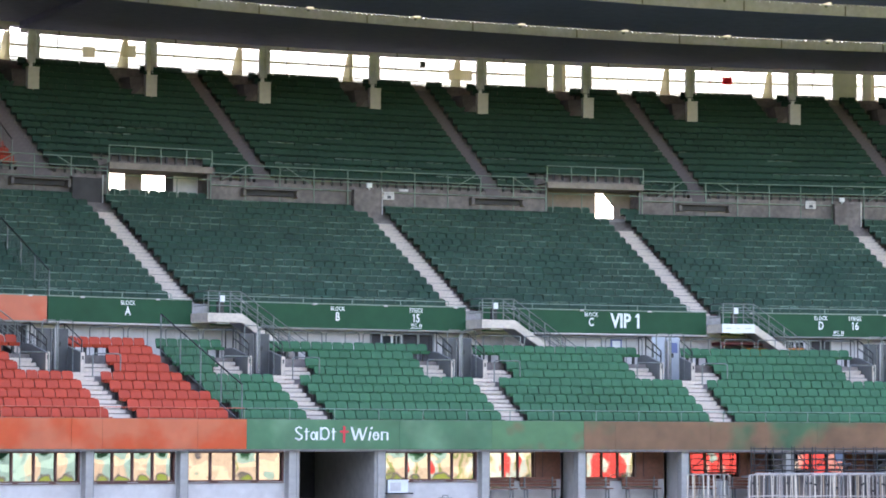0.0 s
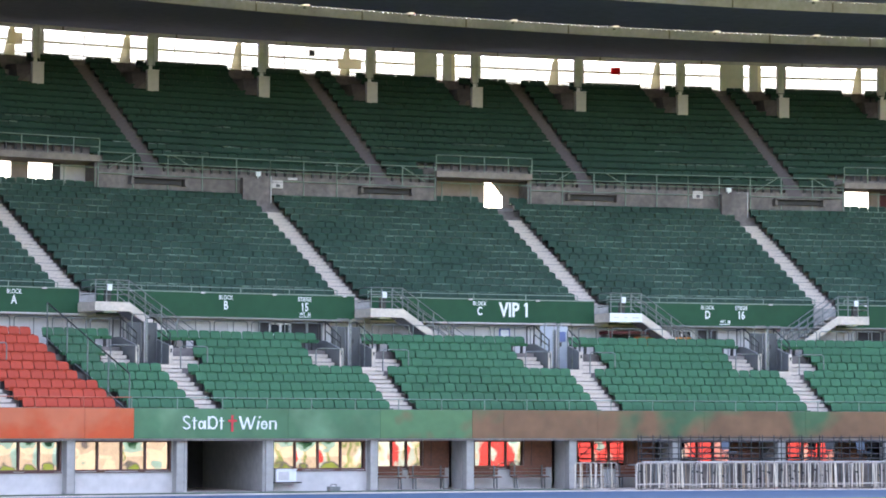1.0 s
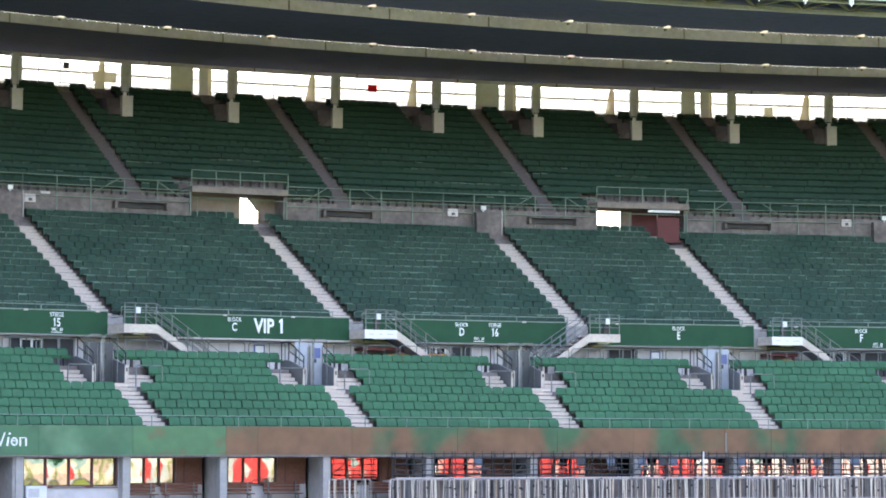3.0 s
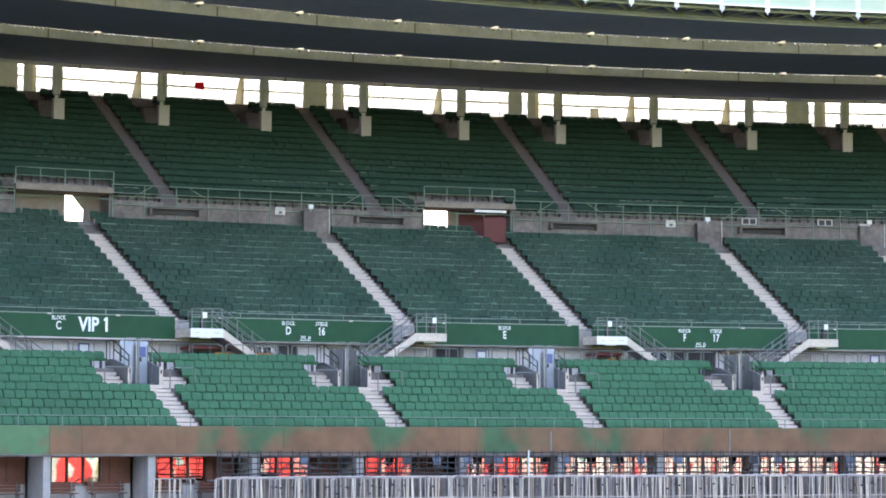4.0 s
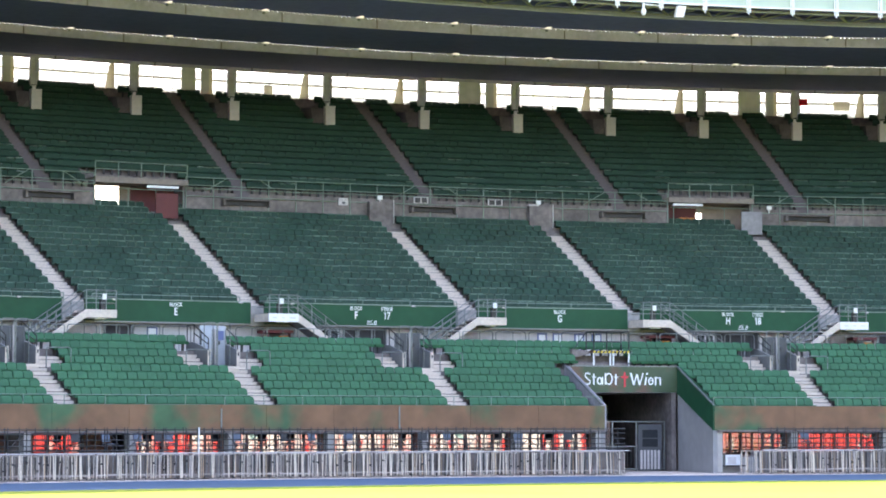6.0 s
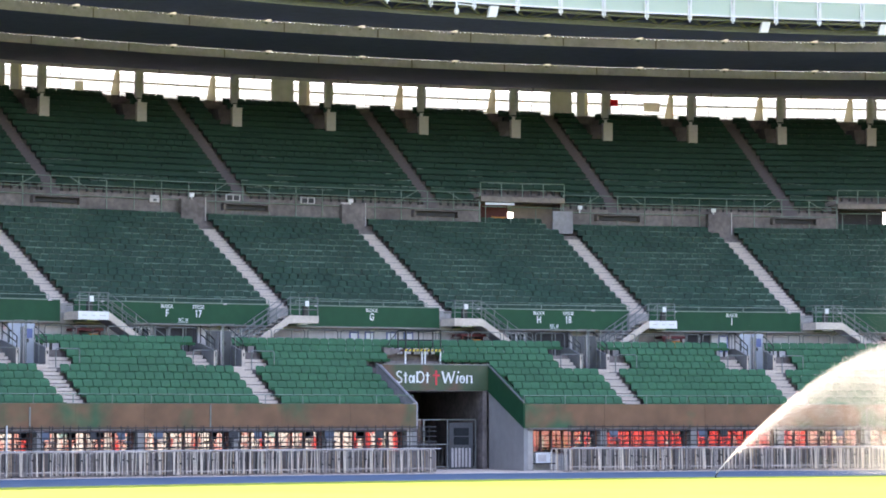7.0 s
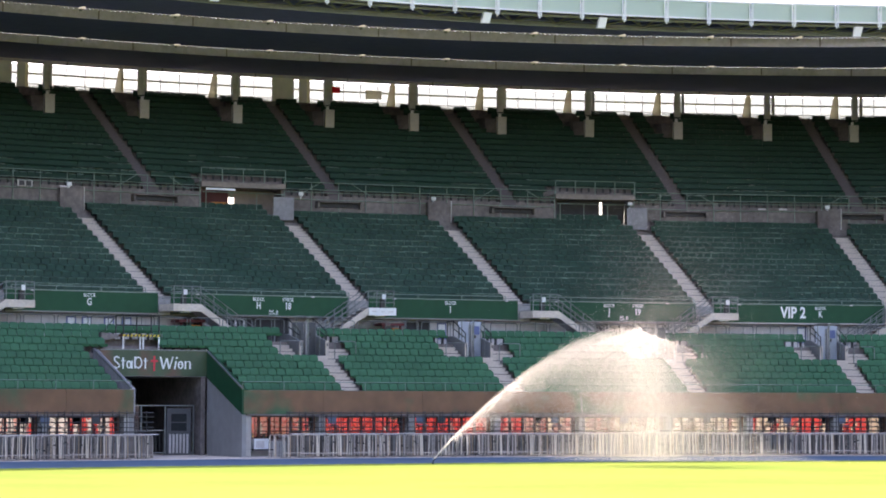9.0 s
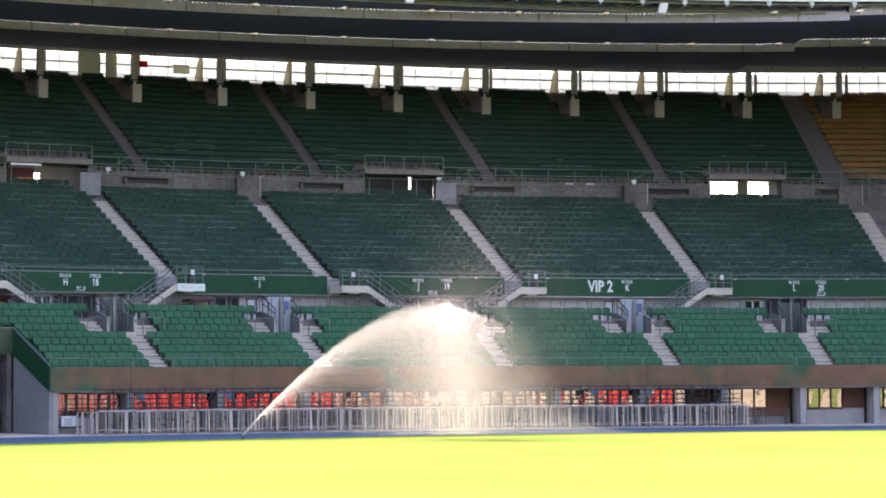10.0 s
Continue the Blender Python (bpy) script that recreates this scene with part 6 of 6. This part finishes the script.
# raised deck for the chairs, behind the scaffold
for lo, hi in ((1.0, 33.0), (39.2, 71.6)):
    dk = solid("raised_deck", Build().cbox(lo, hi, -1.1, -0.25, 0.86, 0.93), M_DARKCON, "dark raised timber deck behind the scaffold", "deck", "raised decks")
    # made-up backing sheet that darkens the gaps between the barriers
    part("gap_shade", Build().cbox(lo, hi, -1.15, -1.11, 0.06, 0.9), M_GAPSHADE, dk, "dark sheet added for the shade behind the barriers")
    s = lo + 0.3
    while s < hi:
        part("leg", Build().cbox(s, s + 0.06, -0.7, -0.64, 0.015, 0.86), M_BLACKMETAL, dk)
        s += 2.4
grey = folding_chair(M_SLATE, "slate-grey chair on the raised deck")
black = folding_chair(M_BLACKMETAL, "black chair on the raised deck")
for k, s in enumerate((4.9, 9.1, 10.4, 11.7, 12.6, 13.0, 15.9, 18.0, 19.2, 20.7, 24.0, 25.2, 28.3, 30.7, 41.6, 45.9, 47.0, 52.5, 56.0, 60.1, 64.0, 66.8)):
    m = spot(s, -0.75, 1.36, rnd.uniform(-25, 25))
    src = (grey, black)[k % 3 == 1]
    if k < 2:
        src.matrix_basis = m
    else:
        copy_thing(src, m)
for s in (13.9,):
    pp = solid("white_post", Build().tube(bend(s, -1.35, 0.015), bend(s, -1.35, 2.02), 0.03), M_WHITE, "white tube post beside the scaffold", "post", "white posts")

# ---------------------------------------------------------------- lawn sprinkler and its spray
FOOT_X, FOOT_Y = 48.4, 79.0
sp = thing("lawn_sprinkler", Matrix.Translation((FOOT_X * UNIT, FOOT_Y * UNIT, 0.02)), "small dark lawn sprinkler head at the grass edge", "sprinkler")
part("riser", Build().tube((0, 0, 0), (0, 0, 0.1), 0.03), M_BLACKMETAL, sp)
part("nozzle", Build().tube((0, 0, 0.1), (0.12, 0, 0.2), 0.018), M_BLACKMETAL, sp)
WAY = Vector((math.cos(radians(-38)), math.sin(radians(-38)), 0))       # across the view, to the right
ACROSS = Vector((-WAY.y, WAY.x, 0))
drops = np.random.default_rng(9)
HIGH, FAR = 5.2, 8.2


def drop_cloud(count, kind):
    """Places of drops: along the jet, and how high."""
    u = drops.random(count) ** 0.7
    if kind == "jet":
        x, z = FAR * u, HIGH * (1 - (1 - u) ** 1.8)
        fall = drops.exponential(1.0, count) * np.where(u > 0.1, 0.06 + 1.9 * u ** 1.6, 0.02)
        x = x + drops.normal(0, 1, count) * (0.015 + 0.3 * u ** 2) + fall * 0.12
        z = z - fall + drops.normal(0, 1, count) * (0.012 + 0.05 * u + 0.12 * u ** 6)
        y = drops.normal(0, 1, count) * (0.02 + 0.6 * u)
    elif kind == "curtain":              # falling sheets
        x = np.where(drops.random(count) < 0.36, drops.normal(8.4, 0.68, count), drops.normal(7.4, 1.4, count))
        z = (HIGH - 0.15) * (1 - drops.random(count) ** 1.15) - abs(x - 7.8) * 0.36
        x = x + 0.4 * (1 - z / HIGH)
        y = drops.normal(0, 0.9, count)
    elif kind == "mist":
        x = drops.normal(9.1, 1.9, count)
        z = abs(drops.normal(0, 0.5, count)) * HIGH * 1.25 * np.exp(-((x - 8.6) / 3.0) ** 2)
        y = drops.normal(0, 1.3, count)
    else:                                # thin haze drifting up and on
        x = drops.normal(9.4, 2.2, count)
        z = HIGH * (0.2 + abs(drops.normal(0, 0.75, count)))
        y = drops.normal(0, 1.8, count)
    return np.stack([x, y, z], 1)


clouds = ((230000, "jet", 0.0078), (370000, "curtain", 0.0078), (250000, "mist", 0.0062), (220000, "haze", 0.0042))
p = np.concatenate([drop_cloud(n, kind) for n, kind, radius in clouds])
size = np.repeat([radius for n, kind, radius in clouds], [n for n, kind, radius in clouds])
size, p = size[p[:, 2] > 0.0], p[p[:, 2] > 0.0]
world_p = np.array([FOOT_X, FOOT_Y, 0.2]) + p[:, :1] * np.array(WAY) + p[:, 1:2] * np.array(ACROSS) + p[:, 2:] * np.array([0, 0, 1.0])
turn = drops.normal(0, 1, (len(p), 3, 3))
size = drops.uniform(0.7, 1.3, (len(p), 1, 1)) * size[:, None, None]
vs = (world_p[:, None, :] + turn / np.linalg.norm(turn, axis=2, keepdims=True) * size).reshape(-1, 3) * UNIT
fs = np.arange(len(vs)).reshape(-1, 3)
me = bpy.data.meshes.new("water_spray")
me.from_pydata(vs.tolist(), [], fs.tolist())
me.materials.append(M_WATER)
tagged(new("water_spray", me), "white arc of sunlit spray drops over the track", "water spray", kind="stuff")

# ---------------------------------------------------------------- the rest of the bowl, unseen behind and beside the camera
CX, CY, AX, AY = 39.0, 22.0, 98.0, 71.0


def bowl(profile, a0, a1, n=70, closed=True):
    b = Build()
    w = len(profile)
    for i in range(n + 1):
        a = radians(a0 + (a1 - a0) * i / n)
        c, s = math.cos(a), math.sin(a)
        nx, ny = c / AX, s / AY
        q = math.hypot(nx, ny)
        b.v += [(CX + AX * c + nx / q * r, CY + AY * s + ny / q * r, z) for r, z in profile]
    for i in range(n):
        for j in range(w if closed else w - 1):
            p, q = i * w + j, i * w + (j + 1) % w
            b.f.append((p, p + w, q + w, q))
    return b


A0, A1 = 141.0, 399.0
WALL = [(0.0, 0.0), (0.4, 0.0), (0.4, 2.9), (0.0, 2.9)]
LOWER = [(0.4, 2.2), (6.6, 2.2), (6.6, 5.7), (0.4, 2.9)]
WALK = [(8.6, 4.8), (9.0, 4.8), (9.0, 7.4), (8.6, 7.4)]
M_PALE = material("pale_sheet", (0.74, 0.74, 0.68), 0.6, vary=0.2, grain=0.5)
M_OLIVE = material("olive_green_sheet", (0.24, 0.33, 0.1), 0.7, vary=0.15, grain=0.6)
M_PALEMINT = material("pale_mint_sheet", (0.56, 0.72, 0.62), 0.6, vary=0.15, grain=0.6)
# band colours are set by what the ground floor panes should reflect
BANDS = ((M_BOARD, "green %s of the far stands", A0, 276), (M_CREAM, "cream %s of the far stands", 276, 278.5), (M_OLIVE, "olive %s of the far stands", 278.5, 281), (M_CREAM, "cream %s of the far stands", 281, 288),
         (M_REFLECTRED, "bright red %s of the far stands", 288, 290.5), (M_CREAM, "cream %s of the far stands", 290.5, 296), (M_PINK, "pale pink %s of the far stands", 296, 298), (M_REFLECTRED, "bright red %s of the far stands", 298, 303.7),
         (M_PALE, "pale %s of the far stands", 303.7, 306), (M_PINK, "pale pink %s of the far stands", 306, 306.8), (M_PALE, "pale %s of the far stands", 306.8, 308), (M_PINK, "pale pink %s of the far stands", 308, 309.6), (M_REFLECTRED, "bright red %s of the far stands", 309.6, 314.7),
         (M_PALEMINT, "pale mint %s of the far stands", 314.7, 316.4), (M_CREAM, "cream %s of the far stands", 316.4, 317), (M_OLIVE, "olive %s of the far stands", 317, 318), (M_CREAM, "cream %s of the far stands", 318, 327), (M_TEAL, "pale teal %s of the far stands", 327, A1))
# unseen tiers, rear wall and roof are added to block low sky light
for name, prof, mat, label, a0, a1 in (
        *((name, prof, mat, label % what, a0, a1) for name, prof, what in (("wall_bowl_front", WALL, "front wall"), ("bowl_lower_tier", LOWER, "seat bank"))
          for mat, label, a0, a1 in BANDS),
        ("wall_bowl_walkway", WALK, M_TAN, "tan wall of the unseen far walkway", A0, 305),
        ("wall_bowl_walkway", WALK, M_TEAL, "teal wall of the unseen far walkway, for reflections", 305, A1),
        ("bowl_middle_tier", [(9.0, 6.4), (20.5, 6.4), (20.5, 12.6), (9.0, 7.4)], M_SEAT, "green seat bank of the unseen far middle tier", A0, A1),
        ("bowl_upper_tier", [(21.0, 12.4), (33.0, 12.4), (33.0, 20.0), (21.0, 13.4)], M_SEAT, "green seat bank of the unseen far upper tier", A0, A1),
        ("wall_bowl_rear", [(33.0, 0.0), (33.4, 0.0), (33.4, 25.0), (33.0, 25.0)], M_DARKCON, "rear wall of the unseen far stands", A0, A1),
        ("bowl_roof", [(2.0, 22.4), (38.0, 25.0), (38.0, 26.4), (2.0, 23.2)], M_ROOF, "dark unseen roof ring added to block low sky", A0, A1)):
    solid(name, bowl(prof, a0, a1, max(3, int((a1 - a0) / 3.5))), mat, label, "stand", kind="structure")
